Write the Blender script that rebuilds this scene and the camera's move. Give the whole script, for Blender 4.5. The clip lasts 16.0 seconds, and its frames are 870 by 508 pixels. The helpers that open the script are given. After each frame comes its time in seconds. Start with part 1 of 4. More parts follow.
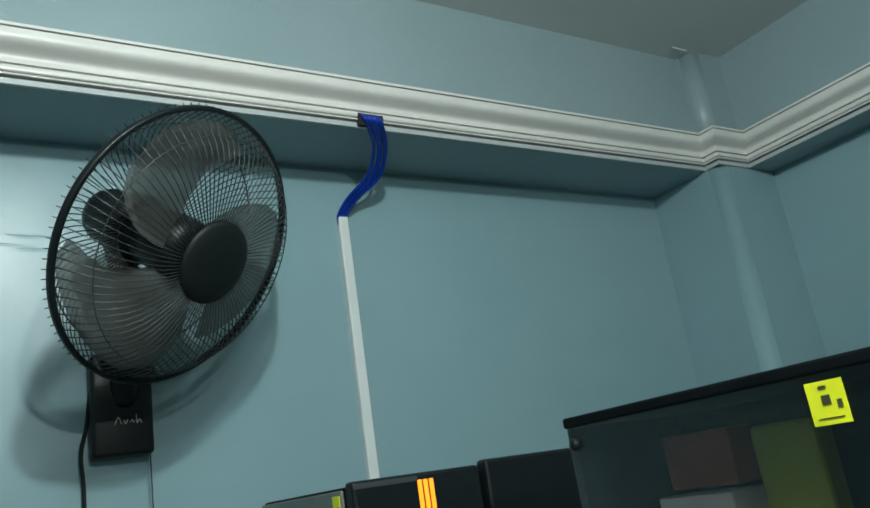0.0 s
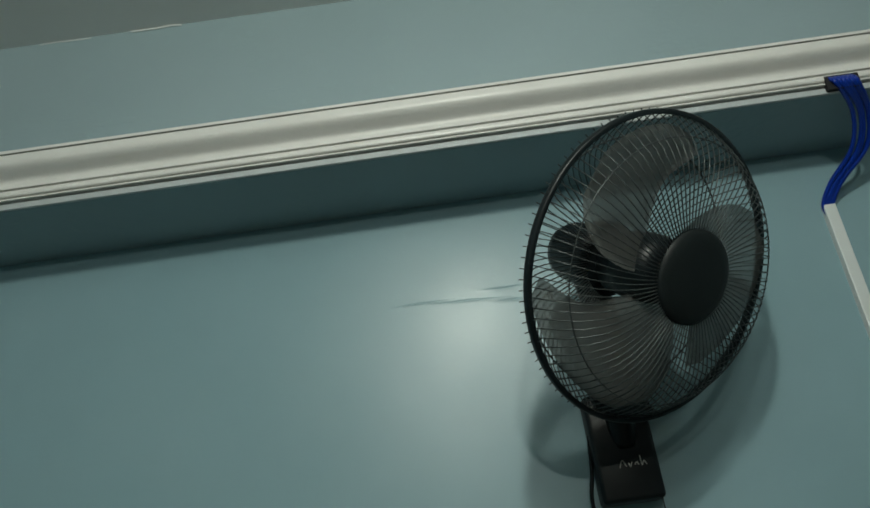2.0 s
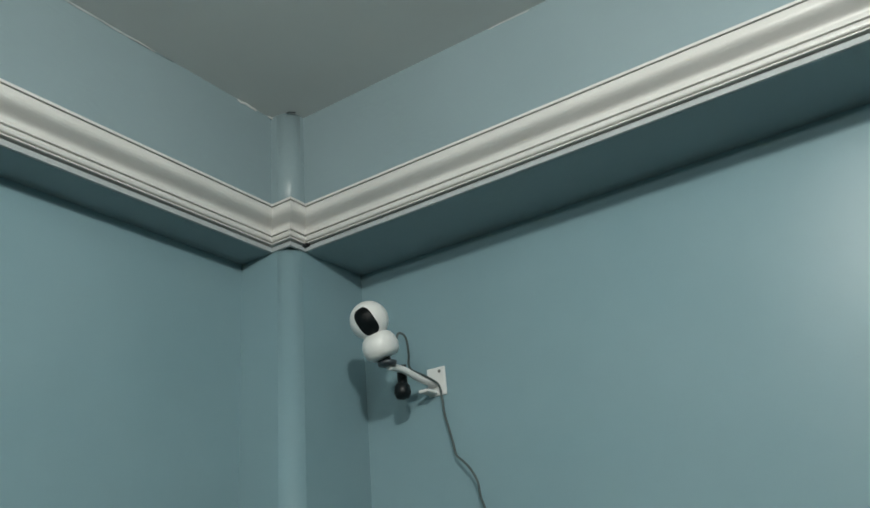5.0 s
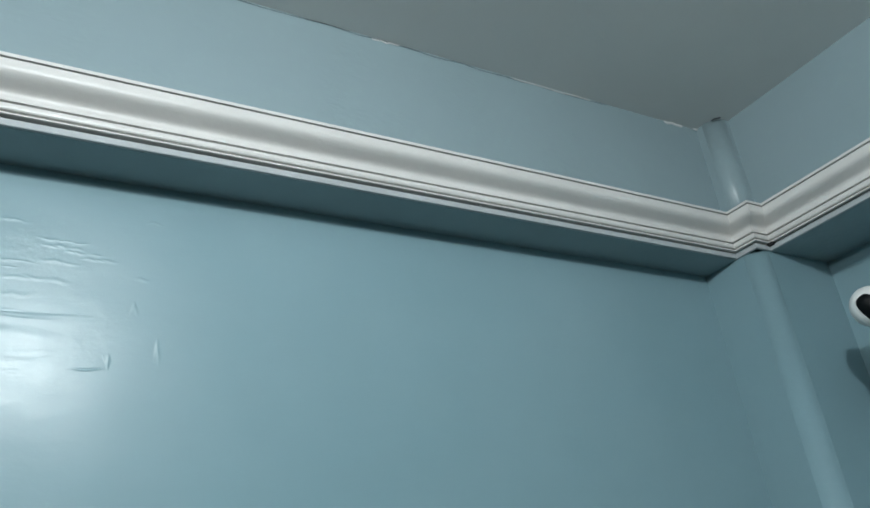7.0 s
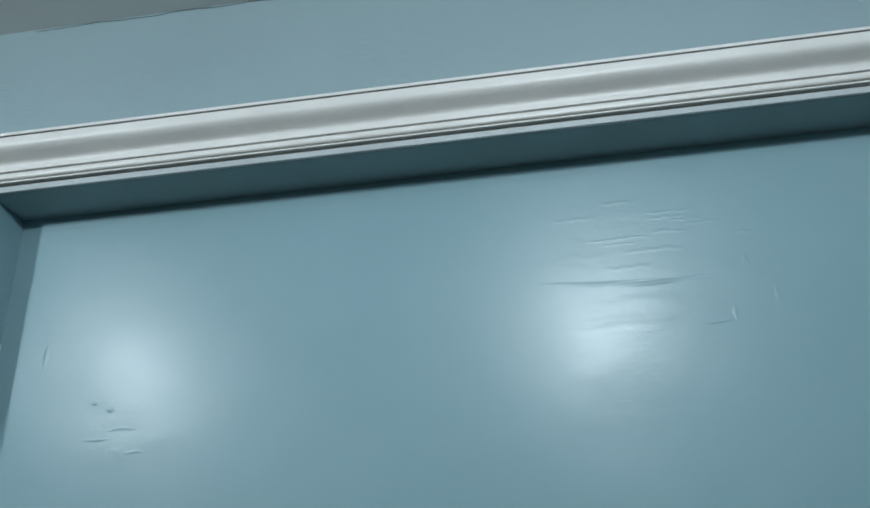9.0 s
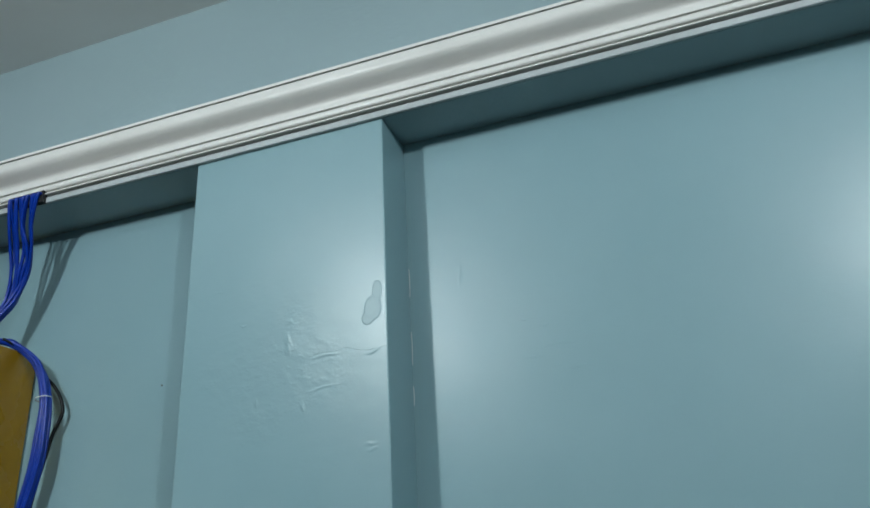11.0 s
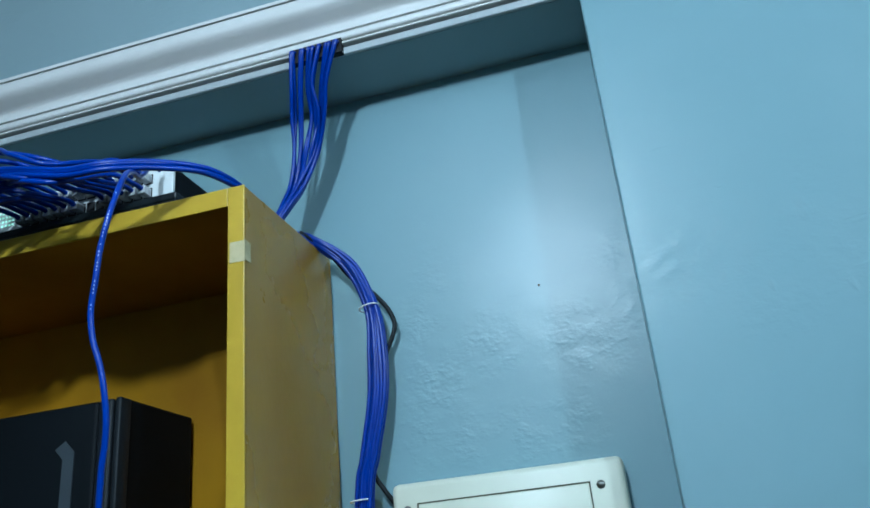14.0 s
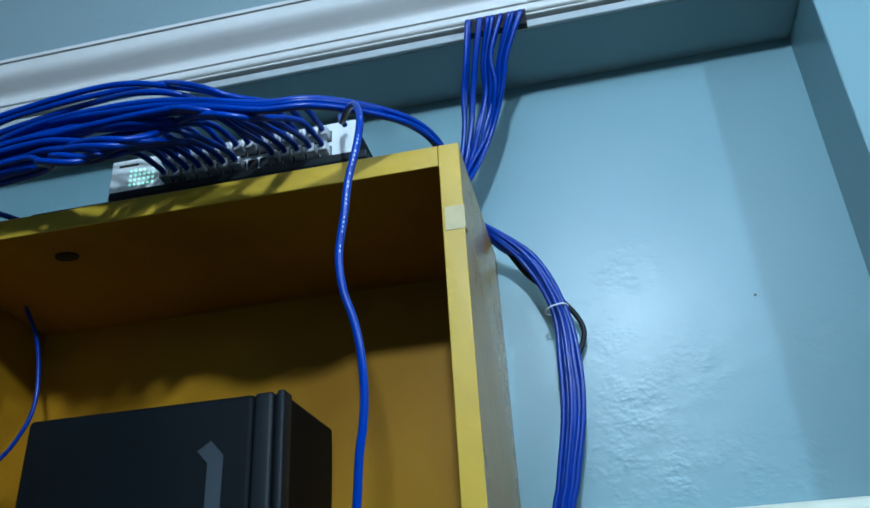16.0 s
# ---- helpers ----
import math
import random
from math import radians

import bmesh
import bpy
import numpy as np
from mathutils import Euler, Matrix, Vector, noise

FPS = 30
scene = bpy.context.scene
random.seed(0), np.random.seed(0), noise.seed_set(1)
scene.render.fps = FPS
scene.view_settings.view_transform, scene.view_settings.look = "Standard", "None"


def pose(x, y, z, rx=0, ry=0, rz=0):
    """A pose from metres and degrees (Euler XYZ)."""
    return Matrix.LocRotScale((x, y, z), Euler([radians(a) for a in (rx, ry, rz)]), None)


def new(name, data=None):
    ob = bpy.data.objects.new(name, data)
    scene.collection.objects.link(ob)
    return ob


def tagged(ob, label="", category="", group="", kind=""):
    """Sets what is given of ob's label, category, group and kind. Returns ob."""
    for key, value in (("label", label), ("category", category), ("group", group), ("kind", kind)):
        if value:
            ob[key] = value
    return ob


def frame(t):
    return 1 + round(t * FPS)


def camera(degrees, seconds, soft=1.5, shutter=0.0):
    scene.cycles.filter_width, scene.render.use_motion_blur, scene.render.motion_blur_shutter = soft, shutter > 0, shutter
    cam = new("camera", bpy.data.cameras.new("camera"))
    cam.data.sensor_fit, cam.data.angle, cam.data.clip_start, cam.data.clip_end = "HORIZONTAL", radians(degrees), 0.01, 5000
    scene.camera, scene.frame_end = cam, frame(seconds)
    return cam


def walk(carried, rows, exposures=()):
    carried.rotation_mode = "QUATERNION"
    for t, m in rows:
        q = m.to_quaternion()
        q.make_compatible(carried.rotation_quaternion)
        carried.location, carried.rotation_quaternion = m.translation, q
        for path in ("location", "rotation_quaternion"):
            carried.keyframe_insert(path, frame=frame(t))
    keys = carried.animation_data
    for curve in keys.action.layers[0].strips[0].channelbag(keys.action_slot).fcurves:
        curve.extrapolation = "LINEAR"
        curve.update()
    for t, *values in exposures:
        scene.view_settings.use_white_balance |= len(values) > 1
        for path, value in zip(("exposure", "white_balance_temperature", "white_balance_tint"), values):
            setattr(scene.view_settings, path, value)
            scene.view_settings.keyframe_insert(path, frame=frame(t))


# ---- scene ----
cam = camera(57.3, 16.0, 1.6)
PATH = [
    (0.0, 1.286, -1.365, 1.571, -33.65, 16.43, -8.79),
    (0.5, 1.296, -1.307, 1.588, -27.44, 18.20, -7.49),
    (1.0, 1.302, -1.251, 1.597, -19.03, 20.40, -7.47),
    (1.5, 1.302, -1.235, 1.602, -10.10, 21.96, -8.30),
    (2.0, 1.299, -1.224, 1.590, -0.48, 24.00, -8.32),
    (2.5, 1.296, -1.231, 1.573, 6.88, 24.26, -6.66),
    (3.0, 1.293, -1.238, 1.577, 10.53, 22.81, -5.95),
    (3.2, 1.272, -1.240, 1.579, 10.85, 22.53, -6.04),
    (5.3, 1.186, -1.312, 1.584, 34.69, 22.93, -6.30),
    (5.5, 1.142, -1.363, 1.593, 36.13, 22.94, -7.45),
    (6.0, 1.097, -1.448, 1.605, 43.36, 23.92, -7.82),
    (6.5, 1.066, -1.498, 1.614, 50.53, 25.17, -7.70),
    (7.0, 1.071, -1.564, 1.611, 57.42, 26.01, -7.29),
    (7.5, 1.080, -1.627, 1.611, 63.07, 26.55, -7.38),
    (8.0, 1.103, -1.663, 1.601, 73.19, 27.28, -6.87),
    (8.5, 1.103, -1.683, 1.591, 84.93, 27.27, -4.41),
    (9.0, 1.100, -1.731, 1.603, 96.02, 25.67, -3.25),
    (9.2, 1.098, -1.765, 1.607, 98.60, 24.90, -2.95),
    (11.5, 1.023, -2.292, 1.573, 110.66, 24.09, -2.90),
    (12.0, 0.997, -2.411, 1.571, 111.77, 24.10, -2.53),
    (12.5, 0.947, -2.543, 1.578, 111.83, 23.93, -2.77),
    (13.0, 0.913, -2.681, 1.587, 110.74, 23.58, -3.21),
    (13.5, 0.908, -2.848, 1.591, 106.95, 23.17, -4.75),
    (14.0, 0.911, -2.999, 1.600, 103.93, 22.78, -5.81),
    (14.5, 0.902, -3.092, 1.602, 103.40, 22.43, -5.02),
    (15.0, 0.877, -3.158, 1.592, 103.25, 23.50, -4.56),
    (15.5, 0.832, -3.234, 1.596, 102.57, 25.55, -4.19),
    (16.0, 0.807, -3.318, 1.597, 100.87, 27.47, -3.41),
]


def aimed(x, y, z, yaw, pitch, roll):
    return pose(x, y, z, 90 + pitch, 0, yaw) @ pose(0, 0, 0, 0, 0, roll)


walk(cam, [(r[0], aimed(*r[1:])) for r in PATH], exposures=[
    (0.0, 0.26, 6500, 3), (1.0, 0.10, 6800, 4), (1.5, -0.14, 7050, 5), (2.0, -0.32, 7100, 5), (2.5, -0.25, 7100, 6), (3.2, -0.22, 7100, 7), (5.5, 0.28, 6800, 12), (7.0, 0.26, 6300, 12), (7.6, 0.2, 6200, 11), (8.2, 0.0, 6000, 9), (9.0, -0.1, 5950, 9),
    (11.5, -0.03, 6250, 8), (12.5, 0.02, 6000, 6), (13.2, 0.04, 5700, 4), (14.0, 0.24, 5050, 2), (14.5, 0.3, 4950, 3), (16.0, 0.36, 5000, 5)])

# ---- world and lights: a closed room at night with two round ceiling lamps ----
world = bpy.data.worlds.new("world")
scene.world = world
world.use_nodes = True
world.node_tree.nodes["Background"].inputs["Color"].default_value = (0.02, 0.025, 0.03, 1)
world.node_tree.nodes["Background"].inputs["Strength"].default_value = 0.2
LAMP_NORTH, LAMP_SOUTH = (1.45, -1.44, 2.58), (1.44, -3.19, 2.51)
for spot, power in ((LAMP_NORTH, 49), (LAMP_SOUTH, 45)):
    bulb = bpy.data.lights.new("ceiling_lamp_light", "POINT")
    bulb.energy, bulb.shadow_soft_size, bulb.color = power, 0.042, (0.94, 1.0, 0.98)
    new("ceiling_lamp_light", bulb).location = spot

# ---- plan, in metres: north wall y = 0, west wall x = 0, both at the face of the beams ----
H, TOP = 2.336, 2.706          # underside of the beams, ceiling
NORTH, WEST, WEST_B = 0.210, -0.100, -0.117   # recessed infill walls
EAST, EAST_BACK, SOUTH = 3.303, 3.42, -4.75
PIL_N, PIL_S = -2.618, -2.985  # pilaster on the west wall
FACE = 0.004                   # beams stand this far behind the moulding's back


# ---- materials ----
def mat(name, color, rough=0.5, metal=0.0, spec=0.5, noise_amount=0.0, noise_scale=6.0, bump=0.0, bump_scale=80.0, coat=0.0, emit=0.0, color2=None, rough_var=0.0):
    m = bpy.data.materials.new(name)
    m.use_nodes = True
    nt = m.node_tree
    b = nt.nodes["Principled BSDF"]
    b.inputs["Base Color"].default_value = (*color, 1)
    b.inputs["Roughness"].default_value = rough
    b.inputs["Metallic"].default_value = metal
    b.inputs["Specular IOR Level"].default_value = spec
    b.inputs["Coat Weight"].default_value = coat
    if emit:
        b.inputs["Emission Color"].default_value = (*color, 1)
        b.inputs["Emission Strength"].default_value = emit
    co = nt.nodes.new("ShaderNodeTexCoord")
    if noise_amount:
        n = nt.nodes.new("ShaderNodeTexNoise")
        n.inputs["Scale"].default_value, n.inputs["Detail"].default_value = noise_scale, 6
        nt.links.new(co.outputs["Object"], n.inputs["Vector"])
        mix = nt.nodes.new("ShaderNodeMix")
        mix.data_type = "RGBA"
        mix.inputs[6].default_value = (*color, 1)
        mix.inputs[7].default_value = (*(color2 or tuple(c * (1 - noise_amount) for c in color)), 1)
        ramp = nt.nodes.new("ShaderNodeMapRange")
        ramp.inputs[1].default_value, ramp.inputs[2].default_value = 0.35, 0.7
        nt.links.new(n.outputs["Fac"], ramp.inputs[0])
        nt.links.new(ramp.outputs[0], mix.inputs[0])
        nt.links.new(mix.outputs[2], b.inputs["Base Color"])
        if rough_var:
            rr = nt.nodes.new("ShaderNodeMapRange")
            rr.inputs[1].default_value, rr.inputs[2].default_value = 0.3, 0.7
            rr.inputs[3].default_value, rr.inputs[4].default_value = rough - rough_var, rough + rough_var
            nt.links.new(n.outputs["Fac"], rr.inputs[0])
            nt.links.new(rr.outputs[0], b.inputs["Roughness"])
    if bump:
        n2 = nt.nodes.new("ShaderNodeTexNoise")
        n2.inputs["Scale"].default_value, n2.inputs["Detail"].default_value = bump_scale, 5
        nt.links.new(co.outputs["Object"], n2.inputs["Vector"])
        bp = nt.nodes.new("ShaderNodeBump")
        bp.inputs["Strength"].default_value, bp.inputs["Distance"].default_value = bump, 0.002
        nt.links.new(n2.outputs["Fac"], bp.inputs["Height"])
        nt.links.new(bp.outputs["Normal"], b.inputs["Normal"])
    return m


def enamel(name, color, color2, rough, relief=1.0, sway=1.0, patches=(), crinkle=0.3):
    """Brushed enamel paint on plaster: broad waves, trowel ridges and fine stipple in patches, blotchy gloss."""
    m = bpy.data.materials.new(name)
    m.use_nodes = True
    nt = m.node_tree
    b = nt.nodes["Principled BSDF"]
    b.inputs["Specular IOR Level"].default_value = 0.43
    co = nt.nodes.new("ShaderNodeTexCoord")

    def noise_tex(scale, detail, stretch=(1, 1, 1)):
        mp = nt.nodes.new("ShaderNodeMapping")
        mp.inputs["Scale"].default_value = stretch
        n = nt.nodes.new("ShaderNodeTexNoise")
        n.inputs["Scale"].default_value, n.inputs["Detail"].default_value = scale, detail
        nt.links.new(co.outputs["Object"], mp.inputs["Vector"])
        nt.links.new(mp.outputs["Vector"], n.inputs["Vector"])
        return n.outputs["Fac"]

    def remap(fac, a, z, lo, hi):
        r = nt.nodes.new("ShaderNodeMapRange")
        for i, v in enumerate((a, z, lo, hi)):
            r.inputs[i + 1].default_value = v
        nt.links.new(fac, r.inputs[0])
        return r.outputs[0]

    def calc(op, a, c):
        k = nt.nodes.new("ShaderNodeMath")
        k.operation = op
        for i, v in enumerate((a, c)):
            if isinstance(v, float):
                k.inputs[i].default_value = v
            else:
                nt.links.new(v, k.inputs[i])
        return k.outputs[0]

    mix = nt.nodes.new("ShaderNodeMix")
    mix.data_type = "RGBA"
    mix.inputs[6].default_value, mix.inputs[7].default_value = (*color, 1), (*color2, 1)
    nt.links.new(remap(noise_tex(2.3, 5), 0.35, 0.68, 0.0, 1.0), mix.inputs[0])
    nt.links.new(mix.outputs[2], b.inputs["Base Color"])
    nt.links.new(remap(noise_tex(3.1, 6), 0.3, 0.7, rough - 0.04, rough + 0.05), b.inputs["Roughness"])
    patch = remap(noise_tex(3.7, 2), 0.50, 0.62, 0.0, 1.0)
    ridges = calc("MULTIPLY", remap(noise_tex(13.0, 4, (1, 1, 2.6)), 0.55, 0.70, 0.0, 1.0), patch)
    stipple = calc("MULTIPLY", noise_tex(60, 3, (1, 1, 1.8)), remap(noise_tex(4.6, 2), 0.50, 0.64, 0.05, 1.0))
    wave = calc("ADD", calc("MULTIPLY", noise_tex(2.6, 1), 2.3 * sway), calc("MULTIPLY", noise_tex(7.5, 2, (1, 1, 1.7)), 0.62 * sway))
    height = calc("ADD", calc("ADD", wave, calc("MULTIPLY", ridges, 0.24 * relief)), calc("MULTIPLY", stipple, 0.42 * relief))
    cover = None
    for centre, radius in patches:
        far = nt.nodes.new("ShaderNodeVectorMath")
        far.operation = "DISTANCE"
        far.inputs[1].default_value = centre
        nt.links.new(co.outputs["Object"], far.inputs[0])
        spot = remap(far.outputs["Value"], radius * 1.25, radius * 0.25, 0.0, 1.0)
        cover = spot if cover is None else calc("MAXIMUM", cover, spot)
    if cover is not None:
        ragged = remap(noise_tex(28, 3, (1, 1, 1.3)), 0.40, 0.60, 0.0, 1.0)
        fine = calc("ADD", noise_tex(135, 2, (1, 1, 1.7)), calc("MULTIPLY", noise_tex(60, 1, (1, 1, 2.2)), 0.5))
        height = calc("ADD", height, calc("MULTIPLY", calc("MULTIPLY", fine, calc("MULTIPLY", cover, ragged)), crinkle))
    bp = nt.nodes.new("ShaderNodeBump")
    bp.inputs["Strength"].default_value, bp.inputs["Distance"].default_value = 0.55, 0.004
    nt.links.new(height, bp.inputs["Height"])
    nt.links.new(bp.outputs["Normal"], b.inputs["Normal"])
    return m


BLUE, BLUE_2 = (0.222, 0.347, 0.386), (0.200, 0.325, 0.364)
M_WALL = enamel("blue_enamel_paint", BLUE, BLUE_2, 0.375, 0.2, 0.9, [((WEST_B, y, z), r) for y, z, r in (
    (-3.00, 1.99, 0.045), (-3.005, 1.92, 0.055), (-3.06, 1.89, 0.07), (-3.255, 2.02, 0.05), (-3.30, 1.95, 0.05), (-3.27, 1.855, 0.06), (-3.19, 1.90, 0.05),
    (-3.30, 1.778, 0.045), (-3.24, 1.772, 0.05), (-3.17, 1.770, 0.05), (-3.10, 1.768, 0.05))], 0.24)
M_SMOOTH = enamel("smooth_blue_enamel_paint", BLUE, BLUE_2, 0.34, 0.2, 0.45)
M_COLUMN = enamel("worn_blue_enamel_paint", BLUE, BLUE_2, 0.50, 0.2, 0.6)
M_HALF = enamel("brushed_blue_enamel_paint", BLUE, BLUE_2, 0.33, 0.2, 0.9, [((WEST, y, z), r) for y, z, r in ((-1.50, 2.19, 0.07), (-1.58, 2.18, 0.07), (-1.52, 2.03, 0.07), (-1.42, 2.06, 0.07), (-2.40, 1.95, 0.07), (-2.37, 1.90, 0.06))], 0.07)
M_PILASTER = enamel("crinkled_blue_enamel_paint", BLUE, BLUE_2, 0.32, 0.2, 0.7, [((-FACE, y, z), r) for y, z, r in ((-2.80, 1.95, 0.08), (-2.87, 1.93, 0.08), (-2.74, 1.91, 0.07), (-2.93, 1.93, 0.06), (-2.84, 1.86, 0.06), (-2.78, 2.00, 0.05))], 0.18)
M_MATT = mat("dull_blue_paint", (0.218, 0.343, 0.382), 0.40, spec=0.45, noise_amount=0.1, noise_scale=40)
M_BEAM = enamel("grey_blue_enamel_paint", (0.262, 0.347, 0.374), (0.242, 0.326, 0.352), 0.36)
M_CEIL = mat("ceiling_paint", (0.73, 0.75, 0.74), 0.8, noise_amount=0.08, noise_scale=1.5, bump=0.2, bump_scale=40)
# floor is unseen; its olive colour tints the bounce onto the beams' undersides
M_FLOOR = mat("bounce_floor", (0.055, 0.055, 0.032), 0.35, noise_amount=0.15, noise_scale=3)
M_CROWN = mat("white_moulding", (0.67, 0.665, 0.645), 0.38, noise_amount=0.06, noise_scale=9, bump=0.15, bump_scale=60)
M_FILLET = mat("pale_blue_grey_edge", (0.44, 0.475, 0.49), 0.4, noise_amount=0.12, noise_scale=7, bump=0.15, bump_scale=60)
M_SLOT = mat("dark_slot", (0.008, 0.008, 0.010), 0.8)
M_BLUE = mat("blue_cable_jacket", (0.002, 0.031, 0.30), 0.32, spec=0.38, noise_amount=0.2, noise_scale=30)
M_PRINT = mat("white_print", (0.35, 0.42, 0.70), 0.5)
M_BLACK = mat("black_plastic", (0.006, 0.010, 0.012), 0.4, spec=0.28, noise_amount=0.2, noise_scale=20, bump=0.1, bump_scale=300)
M_BLACK2 = mat("black_satin_metal", (0.004, 0.006, 0.008), 0.6, spec=0.09, noise_amount=0.25, noise_scale=8, bump=0.03, bump_scale=500)
M_CORD = mat("black_cord", (0.006, 0.009, 0.011), 0.5, spec=0.2, noise_amount=0.1, noise_scale=30)
M_WIRE = mat("dark_coated_wire", (0.050, 0.060, 0.061), 0.36, metal=0.4, noise_amount=0.15, noise_scale=40)
M_BLADE = mat("smoky_fan_blade", (0.165, 0.175, 0.170), 0.34, noise_amount=0.2, noise_scale=12)
M_BLADE.node_tree.nodes["Principled BSDF"].inputs["Alpha"].default_value = 0.74
M_WHITE = mat("white_plastic", (0.78, 0.79, 0.78), 0.35, noise_amount=0.05, noise_scale=20)
M_TRUNK = mat("white_pvc_trunking", (0.66, 0.70, 0.70), 0.45, noise_amount=0.08, noise_scale=8)
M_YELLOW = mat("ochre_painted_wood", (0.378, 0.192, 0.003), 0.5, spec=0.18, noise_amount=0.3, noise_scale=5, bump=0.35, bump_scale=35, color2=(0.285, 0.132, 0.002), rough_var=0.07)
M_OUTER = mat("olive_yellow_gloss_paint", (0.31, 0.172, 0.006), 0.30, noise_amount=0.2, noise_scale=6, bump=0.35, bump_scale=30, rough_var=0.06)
M_EDGE = mat("yellow_painted_edge", (0.52, 0.35, 0.022), 0.36, noise_amount=0.2, noise_scale=14, bump=0.3, bump_scale=50)
M_TAPE = mat("paper_tape", (0.52, 0.45, 0.25), 0.7, noise_amount=0.2, noise_scale=60)
M_CREAM = mat("cream_plastic_cover", (0.66, 0.68, 0.56), 0.36, noise_amount=0.06, noise_scale=12, bump=0.05, bump_scale=100)
M_STEEL = mat("screw_steel", (0.25, 0.26, 0.24), 0.35, metal=0.9, noise_amount=0.2, noise_scale=200)
M_STRIP = mat("dark_satin_strip", (0.008, 0.011, 0.014), 0.5, spec=0.2, noise_amount=0.1, noise_scale=20)
M_GREY = mat("grey_plastic_strip", (0.045, 0.055, 0.065), 0.3, noise_amount=0.1, noise_scale=20)
M_PLUG = mat("clear_plug_plastic", (0.50, 0.53, 0.56), 0.2, noise_amount=0.6, noise_scale=90)
M_SWITCH = mat("pale_switch_face", (0.66, 0.69, 0.69), 0.4, noise_amount=0.05, noise_scale=30)
M_LEDG = mat("green_indicator", (0.50, 1.0, 0.66), 0.5, emit=0.6)
M_ORANGE = mat("orange_led_strip", (1.0, 0.27, 0.015), 0.5, emit=1.2)
M_STICKER = mat("yellow_sticker", (0.80, 0.82, 0.02), 0.45, noise_amount=0.05, noise_scale=30)
M_DARKINK = mat("dark_ink", (0.05, 0.05, 0.02), 0.6)
M_PCB = mat("brown_board", (0.22, 0.065, 0.045), 0.6, noise_amount=0.3, noise_scale=30)
M_OLIVE = mat("olive_panel", (0.26, 0.30, 0.02), 0.5, noise_amount=0.25, noise_scale=10)
M_ALU = mat("dull_aluminium", (0.50, 0.48, 0.45), 0.5, metal=0.1, noise_amount=0.15, noise_scale=20)
M_LEAD = mat("grey_cord", (0.085, 0.115, 0.115), 0.5, noise_amount=0.2, noise_scale=30)
M_SIDE = mat("grey_steel_side", (0.16, 0.18, 0.17), 0.4, metal=0.2, noise_amount=0.15, noise_scale=15)
M_WOOD = mat("brown_board_shelf", (0.13, 0.08, 0.042), 0.5, noise_amount=0.35, noise_scale=7, bump=0.2, bump_scale=40)
# made-up dark finish for the unseen walls, holds down the room's bounced light
M_DIM_WALL = mat("bounce_cutting_grey", (0.105, 0.130, 0.132), 0.6, noise_amount=0.3, noise_scale=4, bump=0.2, bump_scale=30)
M_CAP = mat("dull_black_badge", (0.010, 0.014, 0.015), 0.5, spec=0.2, noise_amount=0.15, noise_scale=25)
M_GLASS = bpy.data.materials.new("smoked_glass")
M_GLASS.use_nodes = True
_b = M_GLASS.node_tree.nodes["Principled BSDF"]
_b.inputs["Base Color"].default_value = (0.80, 0.82, 0.83, 1)
_b.inputs["Transmission Weight"].default_value = 1.0
_b.inputs["Roughness"].default_value = 0.02
_b.inputs["IOR"].default_value = 1.45


# ---- mesh tools ----
def finish(name, bm, material, smooth=False):
    bmesh.ops.recalc_face_normals(bm, faces=bm.faces)
    me = bpy.data.meshes.new(name)
    bm.to_mesh(me)
    bm.free()
    me.materials.append(material)
    if smooth:
        me.polygons.foreach_set("use_smooth", [True] * len(me.polygons))
    return new(name, me)


def part(name, bm, material, parent=None, label="", smooth=False):
    ob = finish(name, bm, material, smooth)
    if parent:
        ob.parent = parent
        ob.matrix_parent_inverse = parent.matrix_world.inverted() if parent.parent is None and parent.type == "EMPTY" else Matrix()
    if label:
        tagged(ob, label)
    return ob


def box(bm, x0, x1, y0, y1, z0, z1, m=None, bevel=0.0, seg=2):
    g = bmesh.ops.create_cube(bm, size=1)
    vs = g["verts"]
    bmesh.ops.scale(bm, vec=(x1 - x0, y1 - y0, z1 - z0), verts=vs)
    bmesh.ops.translate(bm, vec=((x0 + x1) / 2, (y0 + y1) / 2, (z0 + z1) / 2), verts=vs)
    if bevel:
        es = list({e for v in vs for e in v.link_edges})
        r = bmesh.ops.bevel(bm, geom=es, offset=bevel, segments=seg, profile=0.5, affect="EDGES")
        vs = list({v for f in r["faces"] for v in f.verts} | {v for v in vs if v.is_valid})
    if m is not None:
        bmesh.ops.transform(bm, matrix=m, verts=vs)
    return bm


def boxed(x0, x1, y0, y1, z0, z1, m=None, bevel=0.0, seg=2):
    return box(bmesh.new(), x0, x1, y0, y1, z0, z1, m, bevel, seg)


def prism(poly, z0, z1):
    bm = bmesh.new()
    lo = [bm.verts.new((x, y, z0)) for x, y in poly]
    hi = [bm.verts.new((x, y, z1)) for x, y in poly]
    n = len(poly)
    bm.faces.new(lo)
    bm.faces.new(hi)
    for i in range(n):
        bm.faces.new((lo[i], lo[(i + 1) % n], hi[(i + 1) % n], hi[i]))
    return bm


